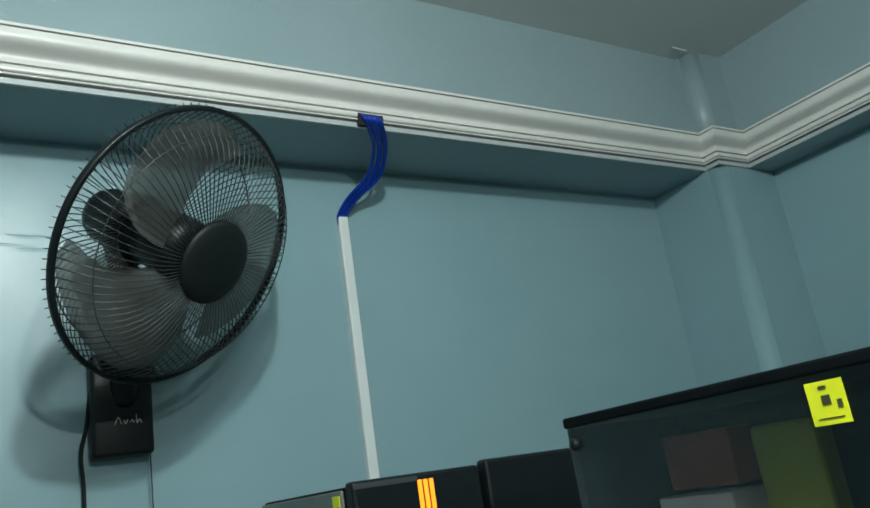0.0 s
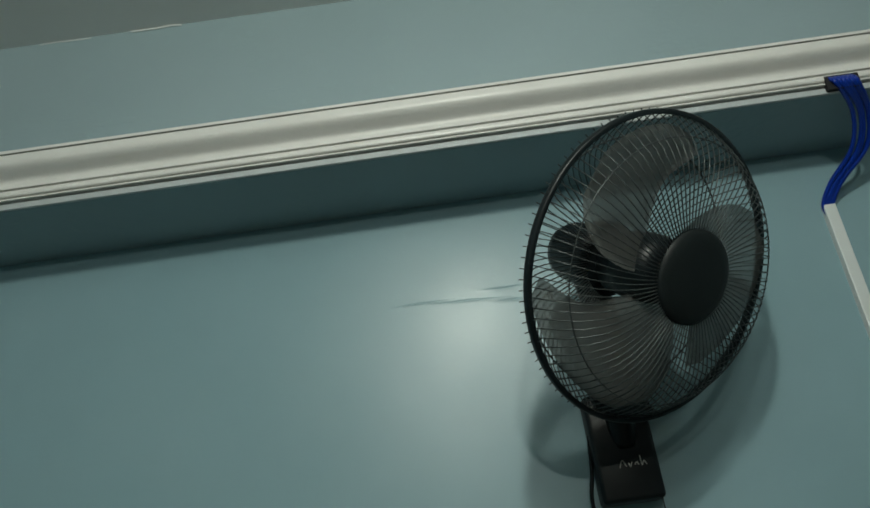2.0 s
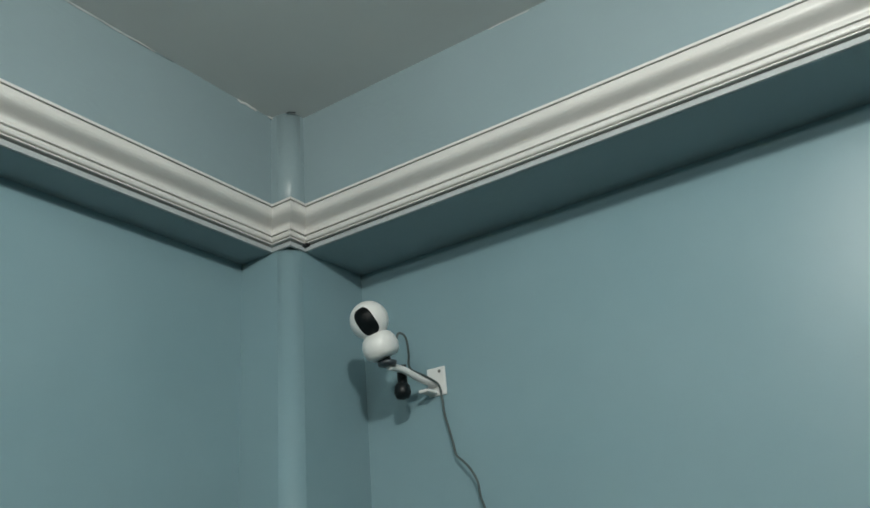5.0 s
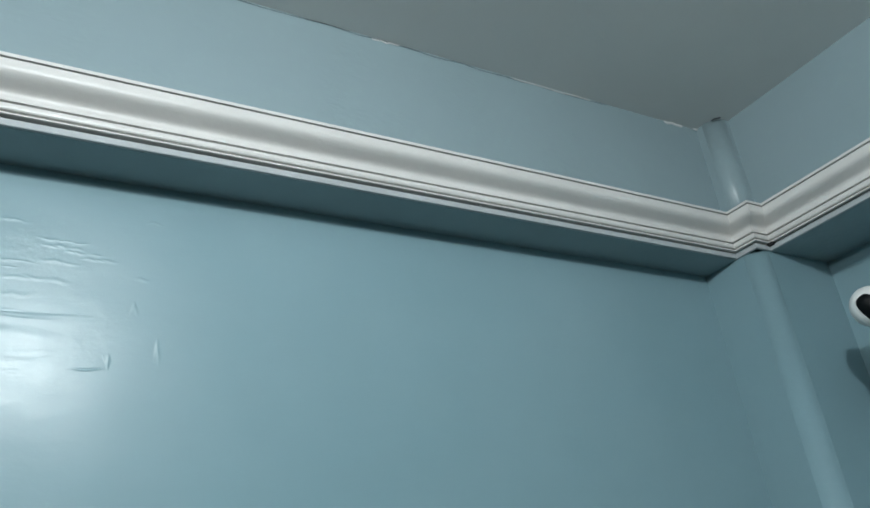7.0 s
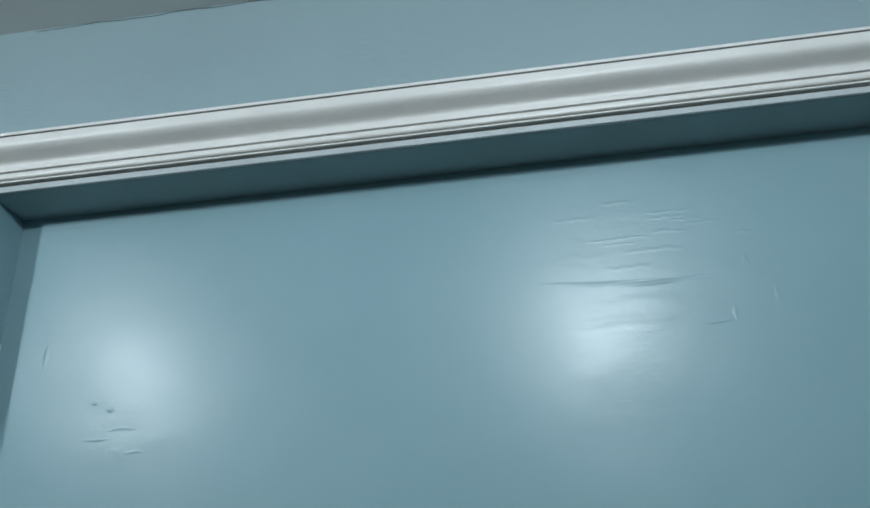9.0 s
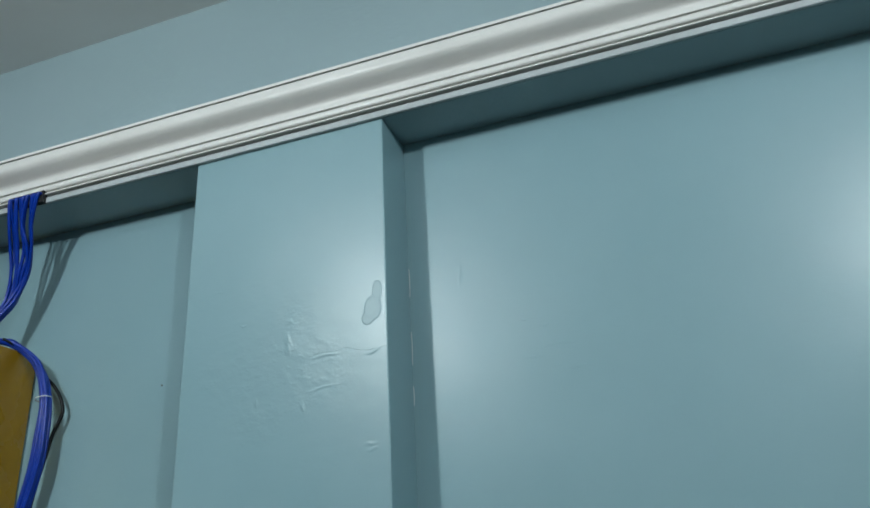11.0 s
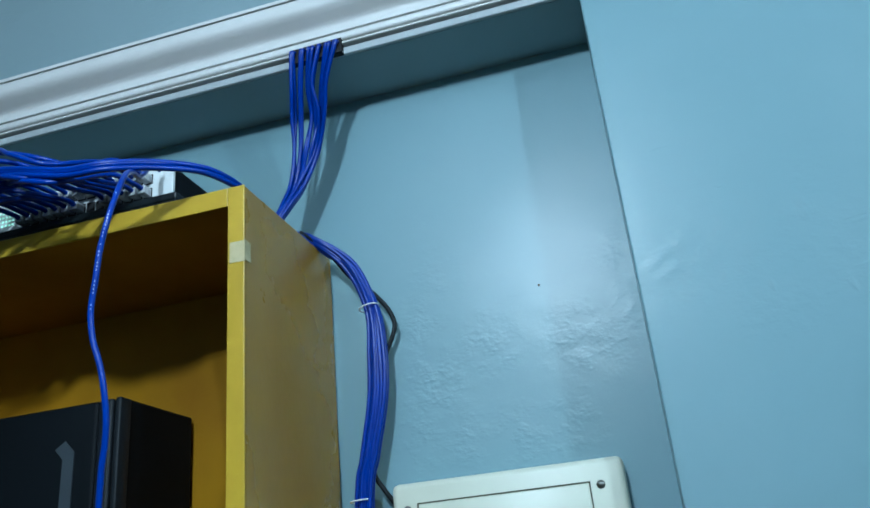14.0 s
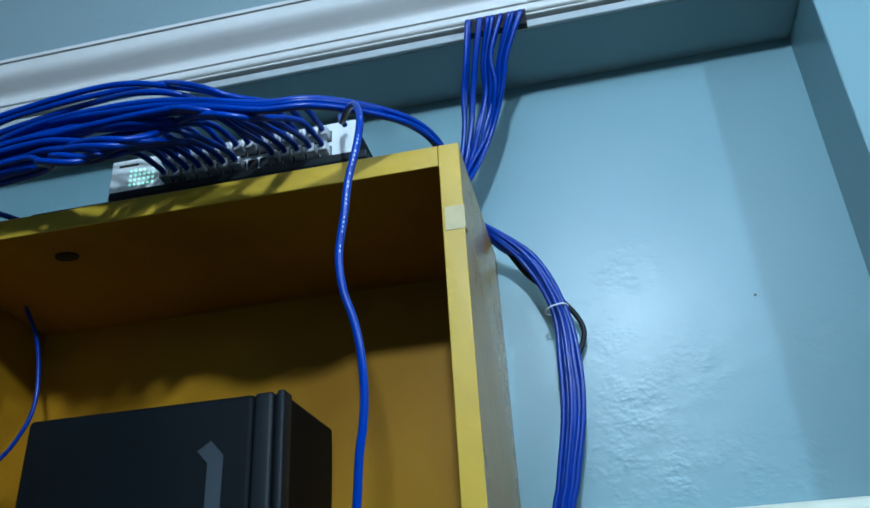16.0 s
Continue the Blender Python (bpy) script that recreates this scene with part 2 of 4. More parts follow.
def smooth_line(pts, steps=8):
    """Catmull-Rom line through the points."""
    p = [Vector(q) for q in pts]
    p = [p[0] * 2 - p[1], *p, p[-1] * 2 - p[-2]]
    out = []
    for i in range(1, len(p) - 2):
        a, b, c, d = p[i - 1:i + 3]
        for k in range(steps):
            t = k / steps
            out.append(0.5 * (2 * b + (c - a) * t + (2 * a - 5 * b + 4 * c - d) * t * t + (3 * b - a - 3 * c + d) * t ** 3))
    out.append(p[-2])
    return out


def tube(bm, pts, r, n=8, steps=8, closed=False):
    line = smooth_line(pts, steps) if steps > 1 else [Vector(q) for q in pts]
    rings, side = [], None
    for i, q in enumerate(line):
        a, b = line[max(i - 1, 0)], line[min(i + 1, len(line) - 1)]
        if closed:
            a, b = line[i - 1], line[(i + 1) % len(line)]
        t = (b - a).normalized()
        if side is None:
            side = t.orthogonal().normalized()
        side = (side - t * side.dot(t)).normalized()
        up = t.cross(side)
        rings.append([bm.verts.new(q + side * (r * math.cos(2 * math.pi * k / n)) + up * (r * math.sin(2 * math.pi * k / n))) for k in range(n)])
    last = len(rings) if closed else len(rings) - 1
    for i in range(last):
        A, B = rings[i], rings[(i + 1) % len(rings)]
        for k in range(n):
            bm.faces.new((A[k], A[(k + 1) % n], B[(k + 1) % n], B[k]))
    if not closed:
        bm.faces.new(rings[0])
        bm.faces.new(rings[-1])
    return bm


def ring(bm, radius, r, z, n=64, m=8):
    pts = [(radius * math.cos(2 * math.pi * k / n), radius * math.sin(2 * math.pi * k / n), z) for k in range(n)]
    return tube(bm, pts, r, m, 1, True)


def lathe(bm, profile, n=32, m=None):
    """Turned body round z from (radius, z) pairs."""
    rows, made = [], []
    for rad, z in profile:
        if rad < 1e-6:
            v = bm.verts.new((0, 0, z))
            rows.append([v])
            made.append(v)
        else:
            rows.append([bm.verts.new((rad * math.cos(2 * math.pi * k / n), rad * math.sin(2 * math.pi * k / n), z)) for k in range(n)])
            made += rows[-1]
    for A, B in zip(rows, rows[1:]):
        for k in range(n):
            if len(A) == 1:
                bm.faces.new((A[0], B[k], B[(k + 1) % n]))
            elif len(B) == 1:
                bm.faces.new((A[k], A[(k + 1) % n], B[0]))
            else:
                bm.faces.new((A[k], A[(k + 1) % n], B[(k + 1) % n], B[k]))
    if m is not None:
        bmesh.ops.transform(bm, matrix=m, verts=made)
    return bm


def thing(name, label, category, group="", at=(0, 0, 0)):
    ob = new(name)
    ob.location = at
    bpy.context.view_layer.update()
    return tagged(ob, label, category, group)


def structure(name, bm, material, label, category):
    return tagged(finish(name, bm, material), label, category, kind="structure")


def frame_axes(origin, axis, up=(0, 0, 1)):
    """A pose whose z runs along axis and whose y is as near to up as can be."""
    z = Vector(axis).normalized()
    x = Vector(up).cross(z).normalized()
    y = z.cross(x)
    m = Matrix((x, y, z)).transposed().to_4x4()
    return Matrix.Translation(origin) @ m


# ---- large structure ----
structure("floor", boxed(-0.4, 3.7, SOUTH - 0.2, 0.55, -0.15, 0), M_FLOOR, "unseen dark olive floor of the small room, tinted for its bounced light", "floor")
structure("ceiling", boxed(-0.4, 3.7, SOUTH - 0.2, 0.55, TOP, TOP + 0.15), M_CEIL, "matt grey-white painted flat ceiling", "ceiling")
WALL_LABEL = "glossy pale blue enamel-painted plaster wall, recessed below the beam"
structure("wall_north", boxed(-0.33, 3.6, NORTH, NORTH + 0.2, 0, TOP), M_SMOOTH, WALL_LABEL, "wall")
structure("wall_west", boxed(-0.33, WEST, -2.8, NORTH - 0.003, 0, TOP), M_HALF, WALL_LABEL + ", uneven trowel marks", "wall")
structure("wall_west_2", boxed(-0.33, WEST_B, SOUTH, -2.803, 0, TOP), M_WALL, WALL_LABEL + ", behind the cabinet", "wall")
structure("wall_east", boxed(EAST_BACK, 3.6, -1.4, NORTH - 0.003, 0, TOP), M_SMOOTH, WALL_LABEL, "wall")
# unseen east and south walls, darkened to keep the ambient light low
structure("wall_east_2", boxed(EAST_BACK - 0.02, 3.6, SOUTH, -1.403, 0, H), M_DIM_WALL, "plain unseen wall, made dark grey to cut bounced light", "wall")
structure("wall_south", boxed(-0.33, 3.6, SOUTH - 0.2, SOUTH - 0.003, 0, TOP), M_DIM_WALL, "plain unseen wall, made dark grey to cut bounced light", "wall")
BEAM_LABEL = "pale grey-blue painted concrete beam with a shadowed underside"
structure("beam_north", boxed(-0.06, 3.31, FACE, NORTH + 0.004, H, TOP), M_BEAM, BEAM_LABEL, "beam")
structure("beam_west", boxed(WEST_B - 0.01, -FACE, SOUTH, -0.04, H, TOP), M_BEAM, BEAM_LABEL, "beam")
structure("beam_east", boxed(EAST + FACE, EAST_BACK + 0.01, SOUTH, -0.04, H, TOP), M_BEAM, BEAM_LABEL, "beam")
def rounded(x, y, r, start, turn=-90, steps=8):
    """A quarter arc round (x, y), from the start angle through the turn, in degrees."""
    return [(x + r * math.cos(math.radians(start + turn * k / steps)), y + r * math.sin(math.radians(start + turn * k / steps))) for k in range(steps + 1)]


def soft(ob):
    """Smooth shading on the rounded arris only."""
    for p in ob.data.polygons:
        p.use_smooth = abs(p.normal.z) < 0.5 and p.area < 0.05
    return ob


NW_PLAN = [(-0.14, NORTH + 0.003), (-0.14, -0.048)] + rounded(0.016, -0.008, 0.040, -90, 90) + [(0.056, NORTH + 0.003)]
NE_PLAN = [(3.45, -0.048), (3.45, NORTH + 0.003), (3.171, NORTH + 0.003)] + rounded(3.211, -0.008, 0.040, 180, 90)
soft(structure("column_northwest", prism(NW_PLAN, 0, H + 0.02), M_COLUMN, "pale blue painted corner column, slightly proud of the beams", "column"))
soft(structure("column_northeast", prism(NE_PLAN, 0, H + 0.02), M_COLUMN, "pale blue painted corner column, slightly proud of the beam", "column"))
soft(structure("column_head_northwest", prism(NW_PLAN, H + 0.0205, TOP), M_BEAM, "grey-blue painted column head above the moulding", "column"))
soft(structure("column_head_northeast", prism(NE_PLAN, H + 0.0205, TOP), M_BEAM, "grey-blue painted column head above the moulding", "column"))
structure("pilaster_west", boxed(-0.15, -FACE, PIL_S, PIL_N, 0, H, bevel=0.0025), M_PILASTER, "glossy pale blue painted pilaster, flush with the beam above", "column")

# crown moulding: a profile (out from the wall, up) mitred along the beams' faces
PROFILE = [(-0.003, 0.0), (0.002, 0.0), (0.003, 0.001), (0.003, 0.0112), (0.002, 0.0116), (-0.003, 0.0117), (-0.003, 0.0154), (0.0072, 0.0156), (0.0085, 0.0161), (0.0085, 0.0180),
           (0.0072, 0.0192), (0.0030, 0.0198), (0.0030, 0.0214), (0.0090, 0.0222), (0.0106, 0.0240), (0.0112, 0.0270), (0.0108, 0.0305), (0.0098, 0.0332), (0.0080, 0.0346),
           (-0.0025, 0.0348), (-0.0025, 0.0392), (0.0072, 0.0394)]
reach = 0.0075
for k in range(37):
    f = k / 36
    lean = 2.1 * math.exp(-((f - 0.40) / (0.12 if f < 0.40 else 0.22)) ** 2) - 0.30 * math.exp(-(f / 0.12) ** 2)
    reach += lean * 0.0485 / 36
    PROFILE.append((reach, 0.0420 + 0.0485 * f))
PROFILE += [(reach, 0.0912), (0.012, 0.0914), (0.012, 0.0938), (reach + 0.0005, 0.0940), (reach + 0.0012, 0.0946), (reach + 0.0012, 0.1000), (reach + 0.0004, 0.1006), (-0.003, 0.1008)]
LINE = [(0, SOUTH), (0, -0.05), (0.058, -0.05), (0.058, 0), (3.169, 0), (3.169, -0.05), (3.303, -0.05), (3.303, SOUTH)]


def moulding(profile):
    bm = bmesh.new()
    p = [Vector(q) for q in LINE]
    sections = []
    for i, q in enumerate(p):
        d0 = (q - p[i - 1]).normalized() if i else (p[1] - q).normalized()
        d1 = (p[i + 1] - q).normalized() if i < len(p) - 1 else d0
        n0, n1 = Vector((d0.y, -d0.x)), Vector((d1.y, -d1.x))
        miter = (n0 + n1) / (1 + n0.dot(n1))
        sections.append([(q + miter * u, v) for u, v in profile])
    for a, b in zip(sections, sections[1:]):
        A = [bm.verts.new((s.x, s.y, H + v)) for s, v in a]
        B = [bm.verts.new((s.x, s.y, H + v)) for s, v in b]
        for k in range(len(profile) - 1):
            bm.faces.new((A[k], A[k + 1], B[k + 1], B[k]))
    return bm


crown = structure("crown_moulding", moulding(PROFILE[5:]), M_CROWN, "white crown moulding with cove and beads running round the room", "moulding")
part("lower_fillet", moulding(PROFILE[:6]), M_FILLET, crown, "pale blue-grey painted lower edge")
# black strips at the back of the grooves stand in for their shade
for low, high in ((0.0118, 0.0153), (0.0349, 0.0391), (0.0915, 0.0937)):
    part("groove_shade", moulding([(-0.0028 if low < 0.05 else 0.0125, low), (-0.0028 if low < 0.05 else 0.0125, high)]), M_SLOT, crown, "black strip painting the shade inside a moulding groove")
part("cable_opening", boxed(0.001, 0.0118, -3.411, -3.331, H - 0.001, H + 0.0235), M_SLOT, crown, "dark rough slot cut for cables")
part("cable_opening", boxed(2.045, 2.106, -0.0125, -0.001, H + 0.002, H + 0.0300), M_SLOT, crown, "dark rough slot cut for cables")
part("chipped_gap", boxed(0.060, 0.075, -0.0125, -0.001, H + 0.009, H + 0.015), M_SLOT, crown, "dark gap where the mitre has chipped")

# cracked plaster line and chips along the ceiling's edge
rng = random.Random(4)
for y0, y1, r, material, label in [(-2.6, -0.35, 0.0005, M_GREY, "thin dark crack along the ceiling edge"), (-0.62, -0.40, 0.0011, M_CEIL, "ragged pale filler line"), (-0.96, -0.90, 0.0014, M_CEIL, "ragged pale filler line"),
                                   (-0.16, -0.10, 0.0024, M_CEIL, "ragged pale filler line"), (-1.5, -1.42, 0.0012, M_CEIL, "ragged pale filler line")]:
    bm = bmesh.new()
    n = max(6, int((y1 - y0) / 0.04))
    tube(bm, [(-FACE + 0.0008 + rng.uniform(-0.0006, 0.0008), y0 + (y1 - y0) * i / n, TOP - 0.003 + rng.uniform(-0.0025, 0.0015)) for i in range(n + 1)], r, 5, 3)
    part("plaster_crack", bm, material, bpy.data.objects["ceiling"], label)


# trowel ridges, drips and a crack left in the painted plaster
rng = random.Random(21)


def ridge(parent, material, x, y, z, w, h, high, turn=0.0, face=0):
    """A soft swelling of the paint, w wide and h tall, that runs out flat at its edge."""
    bm = bmesh.new()
    lathe(bm, [(0, 1.0)] + [(k / 7, 0.5 + 0.5 * math.cos(math.pi * k / 7)) for k in range(1, 8)] + [(1.06, -0.15)], 16)
    bend, phase = rng.uniform(-0.5, 0.5), rng.uniform(0, 6)
    for v in bm.verts:
        v.co = Vector((v.co.z * high, v.co.x * w * 0.6, (v.co.y + bend * v.co.x * v.co.x + 0.25 * math.sin(v.co.x * 4 + phase)) * h * 0.75))
    bm.normal_update()
    for f in bm.faces:
        if f.normal.x < 0:
            f.normal_flip()
    bmesh.ops.transform(bm, matrix=pose(x, y, z, 0, 0, face) @ pose(0, 0, 0, turn, 0, 0), verts=bm.verts)
    me = bpy.data.meshes.new("plaster_ridge")
    bm.to_mesh(me)
    bm.free()
    me.materials.append(material)
    me.polygons.foreach_set("use_smooth", [True] * len(me.polygons))
    new("plaster_ridge", me).parent = parent


west, west_2, pilaster = (bpy.data.objects[n] for n in ("wall_west", "wall_west_2", "pilaster_west"))
for y, z, w, h in ((-1.468, 2.217, 0.06, 0.0035), (-1.470, 2.207, 0.06, 0.0035), (-1.475, 2.181, 0.05, 0.004), (-1.558, 2.166, 0.06, 0.003), (-1.548, 2.242, 0.05, 0.004), (-1.625, 2.219, 0.06, 0.004),
                   (-1.560, 2.176, 0.10, 0.0035), (-1.416, 2.192, 0.05, 0.0035), (-1.442, 2.200, 0.04, 0.003), (-1.500, 2.150, 0.09, 0.006), (-1.540, 2.124, 0.08, 0.006)):
    for k in range(3):
        ridge(west, M_HALF, WEST, y + (k - 1) * w * 0.3 + rng.uniform(-0.006, 0.006), z + rng.uniform(-0.3, 0.3) * h, w * rng.uniform(0.4, 0.6), h * rng.uniform(0.9, 1.6), 0.00026, rng.uniform(-4, 4))
# a long step left by the trowel, with a bright swelling below it
ridge(west, M_HALF, WEST, -1.515, 2.094, 0.165, 0.007, 0.0006, 1)
ridge(west, M_HALF, WEST, -1.600, 2.101, 0.170, 0.006, 0.0005, -3)
ridge(west, M_HALF, WEST, -1.525, 2.062, 0.15, 0.020, 0.0005, -2)
ridge(west, M_HALF, WEST, -1.560, 2.034, 0.16, 0.014, 0.0004, 2)
ridge(west, M_HALF, WEST, -1.425, 2.018, 0.045, 0.004, 0.0006, 3)
ridge(west, M_HALF, WEST, -1.397, 2.030, 0.010, 0.016, 0.0006, 10)
for y, z, w, h in ((-1.364, 2.117, 0.012, 0.014), (-1.328, 2.051, 0.010, 0.028), (-1.354, 2.167, 0.022, 0.006), (-1.340, 2.269, 0.024, 0.005), (-2.401, 1.962, 0.018, 0.005), (-2.355, 1.891, 0.03, 0.005), (-2.430, 1.975, 0.014, 0.004), (-2.38, 1.93, 0.05, 0.005), (-2.42, 1.915, 0.04, 0.004), (-2.53, 2.068, 0.010, 0.03)):
    ridge(west, M_HALF, WEST, y, z, w, h, 0.0005)
for x, z, w, h in ((1.43, 2.137, 0.09, 0.006), (1.36, 2.121, 0.16, 0.005), (1.27, 2.129, 0.12, 0.004), (1.44, 2.111, 0.07, 0.006)):
    ridge(bpy.data.objects["wall_north"], M_SMOOTH, x, NORTH, z, w, h, 0.0006, rng.uniform(-4, 4), -90)
for y, z, w, h in ((-2.787, 1.967, 0.012, 0.022), (-2.786, 2.001, 0.014, 0.008), (-2.761, 1.864, 0.008, 0.014), (-2.841, 1.877, 0.008, 0.012), (-2.649, 1.796, 0.022, 0.006), (-2.646, 1.788, 0.018, 0.005), (-2.928, 2.075, 0.034, 0.004), (-2.788, 1.960, 0.012, 0.026), (-2.871, 2.008, 0.012, 0.004), (-2.726, 1.888, 0.05, 0.004), (-2.724, 1.937, 0.05, 0.005), (-2.642, 1.932, 0.03, 0.006)):
    ridge(pilaster, M_PILASTER, -FACE, y, z, w, h, 0.00035, rng.uniform(-10, 20))
bm = bmesh.new()
tube(bm, [(-FACE + 0.0001, -2.750, 1.939), (-FACE + 0.0001, -2.732, 1.942), (-FACE + 0.0001, -2.713, 1.941), (-FACE + 0.0001, -2.690, 1.944), (-FACE + 0.0001, -2.679, 1.941), (-FACE + 0.0001, -2.653, 1.935), (-FACE + 0.0001, -2.620, 1.937)], 0.00022, 5, 4)
part("plaster_crack", bm, M_PILASTER, pilaster, "thin crack across the paint")
for z0, z1 in ((2.045, 2.095), (1.93, 1.985), (1.865, 1.895)):
    bm = bmesh.new()
    tube(bm, [(WEST + 0.0005, PIL_N + 0.0005, z0), (WEST + 0.0008, PIL_N + 0.0012, (z0 + z1) / 2), (WEST + 0.0005, PIL_N + 0.0005, z1)], 0.0006, 5, 4)
    part("paint_bead", bm, M_CEIL, west, "pale bead of bare filler in the corner")
bm = bmesh.new()
lathe(bm, [(0, 0.0004), (0.0013, 0.0003), (0.0018, 0)], 10, frame_axes((WEST_B, -3.113, 1.969), (1, 0, 0)))
part("nail_hole", bm, M_DARKINK, west_2, "small dark hole in the paint")

# a matt smear in the gloss of the pilaster, chips of filler in the ceiling's corners
bm = bmesh.new()
for y, z, w, h in ((-2.642, 2.000, 0.016, 0.022), (-2.634, 2.028, 0.009, 0.018), (-2.650, 1.985, 0.012, 0.012)):
    lathe(bm, [(0, 0.0002 + w / 100), (0.8, 0.0002 + w / 100), (1.0, -0.0001), (0, -0.0004 - w / 100)], 14, frame_axes((-FACE, y, z), (1, 0, 0)) @ Matrix.Diagonal((w, h, 1, 1)))
part("matt_smear", bm, M_MATT, pilaster, "dull smear in the glossy paint")
for x0, y0, x1, y1, r, material in ((0.0, -0.06, 0.0, -0.03, 0.0022, M_CEIL), (0.045, -0.046, 0.062, -0.03, 0.0016, M_GREY), (0.78, 0.002, 0.88, 0.002, 0.0016, M_CEIL), (0.60, 0.003, 0.70, 0.003, 0.0010, M_CEIL), (3.10, -0.049, 3.16, -0.049, 0.0018, M_CEIL)):
    bm = bmesh.new()
    tube(bm, [(x0 + (x1 - x0) * i / 6, y0 + (y1 - y0) * i / 6, TOP - 0.002 + rng.uniform(-0.002, 0.001)) for i in range(7)], r, 5, 3)
    part("plaster_crack", bm, material, bpy.data.objects["ceiling"], "chipped filler at the ceiling edge")

# lamp holders on the ceiling
for x, y, z in (LAMP_NORTH, LAMP_SOUTH):
    lamp = thing("ceiling_lamp", "white round lamp holder fixed to the ceiling", "lamp", "ceiling lamps", at=(x, y, TOP))
    bm = bmesh.new()
    lathe(bm, [(0, 0), (0.055, 0), (0.055, -0.008), (0.045, -0.014), (0, -0.014)], 32, Matrix.Translation((x, y, TOP)))
    part("base_plate", bm, M_WHITE, lamp, smooth=True)
    bm = bmesh.new()
    lathe(bm, [(0, -0.0145), (0.022, -0.0145), (0.022, z + 0.075 - TOP), (0.019, z + 0.045 - TOP), (0, z + 0.045 - TOP)], 24, Matrix.Translation((x, y, TOP)))
    part("socket", bm, M_WHITE, lamp, smooth=True)


# ---- wall fan ----
def wall_fan():
    axis = Vector((0.4564, -0.7066, -0.5408)).normalized()
    centre = Vector((1.6318, -0.1045, 2.0129))
    fan = thing("wall_fan", "black wall-mounted fan with wire cage, smoky blades and pull cord", "fan", at=(1.585, NORTH, 1.778))
    m = frame_axes(centre, axis)
    R = 0.235

    def cage(bulge, hub, count, twist, wire):
        bm = bmesh.new()
        for k in range(count):
            a = 2 * math.pi * k / count
            pts = []
            for s in range(9):
                f = s / 8
                rad = hub + (R - 0.004 - hub) * f
                ang = a + twist * (1 - f)
                z = bulge * math.cos(f ** 2.4 * math.pi / 2)
                pts.append((rad * math.cos(ang), rad * math.sin(ang), z))
            tube(bm, pts, wire, 4, 1)
        bmesh.ops.transform(bm, matrix=m, verts=bm.verts)
        return bm

    front = part("front_grille", cage(0.076, 0.062, 96, 0.16, 0.0010), M_WIRE, fan, "dark wire front grille", True)
    rings = bmesh.new()
    ring(rings, 0.198, 0.0011, 0.045, 72, 5)
    bmesh.ops.transform(rings, matrix=m, verts=rings.verts)
    part("support_ring", rings, M_WIRE, front, smooth=True)
    back = part("back_grille", cage(-0.085, 0.060, 96, -0.12, 0.00105), M_WIRE, fan, "dark wire rear grille", True)
    rings = bmesh.new()
    ring(rings, 0.198, 0.0015, -0.052, 72, 5)
    bmesh.ops.transform(rings, matrix=m, verts=rings.verts)
    part("support_ring", rings, M_WIRE, back, smooth=True)
    bm = bmesh.new()
    lathe(bm, [(R - 0.005, 0.005), (R + 0.001, 0.006), (R + 0.003, 0.003), (R + 0.003, -0.004), (R + 0.001, -0.007), (R - 0.005, -0.006), (R - 0.005, 0.005)], 96, m)
    part("cage_band", bm, M_BLACK, fan, "black clamping band", True)
    # moulded bracket that carries the cage, at its lowest point behind the band
    bm = bmesh.new()
    loops = []
    for k in range(13):
        f = k / 6 - 1
        a = math.radians(-90 + 15 * f)
        deep = 0.030 * (1 - 0.35 * f * f)
        loops.append([bm.verts.new((rad * math.cos(a), rad * math.sin(a), z)) for rad, z in ((R - deep, -0.020), (R - deep, -0.032), (R - 0.007, -0.014), (R - 0.006, -0.008))])
    for A, B in zip(loops, loops[1:]):
        for j in range(4):
            bm.faces.new((A[j], A[(j + 1) % 4], B[(j + 1) % 4], B[j]))
    bm.faces.new(loops[0][::-1])
    bm.faces.new(loops[-1])
    bmesh.ops.recalc_face_normals(bm, faces=bm.faces[:])
    bmesh.ops.transform(bm, matrix=m, verts=bm.verts)
    part("cage_bracket", bm, M_BLACK, fan, "black moulded bracket under the cage")
    for k in range(96):
        a = 2 * math.pi * (k + 0.5) / 96
        c, s = math.cos(a), math.sin(a)
        bm = bmesh.new()
        tube(bm, [((R - 0.004) * c, (R - 0.004) * s, -0.010), ((R + 0.0042) * c, (R + 0.0042) * s, -0.013)], 0.0010, 4, 1)
        bmesh.ops.transform(bm, matrix=m, verts=bm.verts)
        part("wire_end", bm, M_WIRE, back)
    bm = bmesh.new()
    lathe(bm, [(0, 0.086), (0.050, 0.085), (0.062, 0.083), (0.069, 0.079), (0.070, 0.073), (0.066, 0.069), (0, 0.069)], 48, m)
    part("hub_cap", bm, M_CAP, fan, "round black badge plate", True)
    bm = bmesh.new()
    lathe(bm, [(0, 0.030), (0.036, 0.028), (0.048, 0.020), (0.053, 0.004), (0.054, -0.030), (0.050, -0.075), (0.0, -0.078)], 32, m)
    part("blade_hub", bm, M_BLACK, fan, smooth=True)
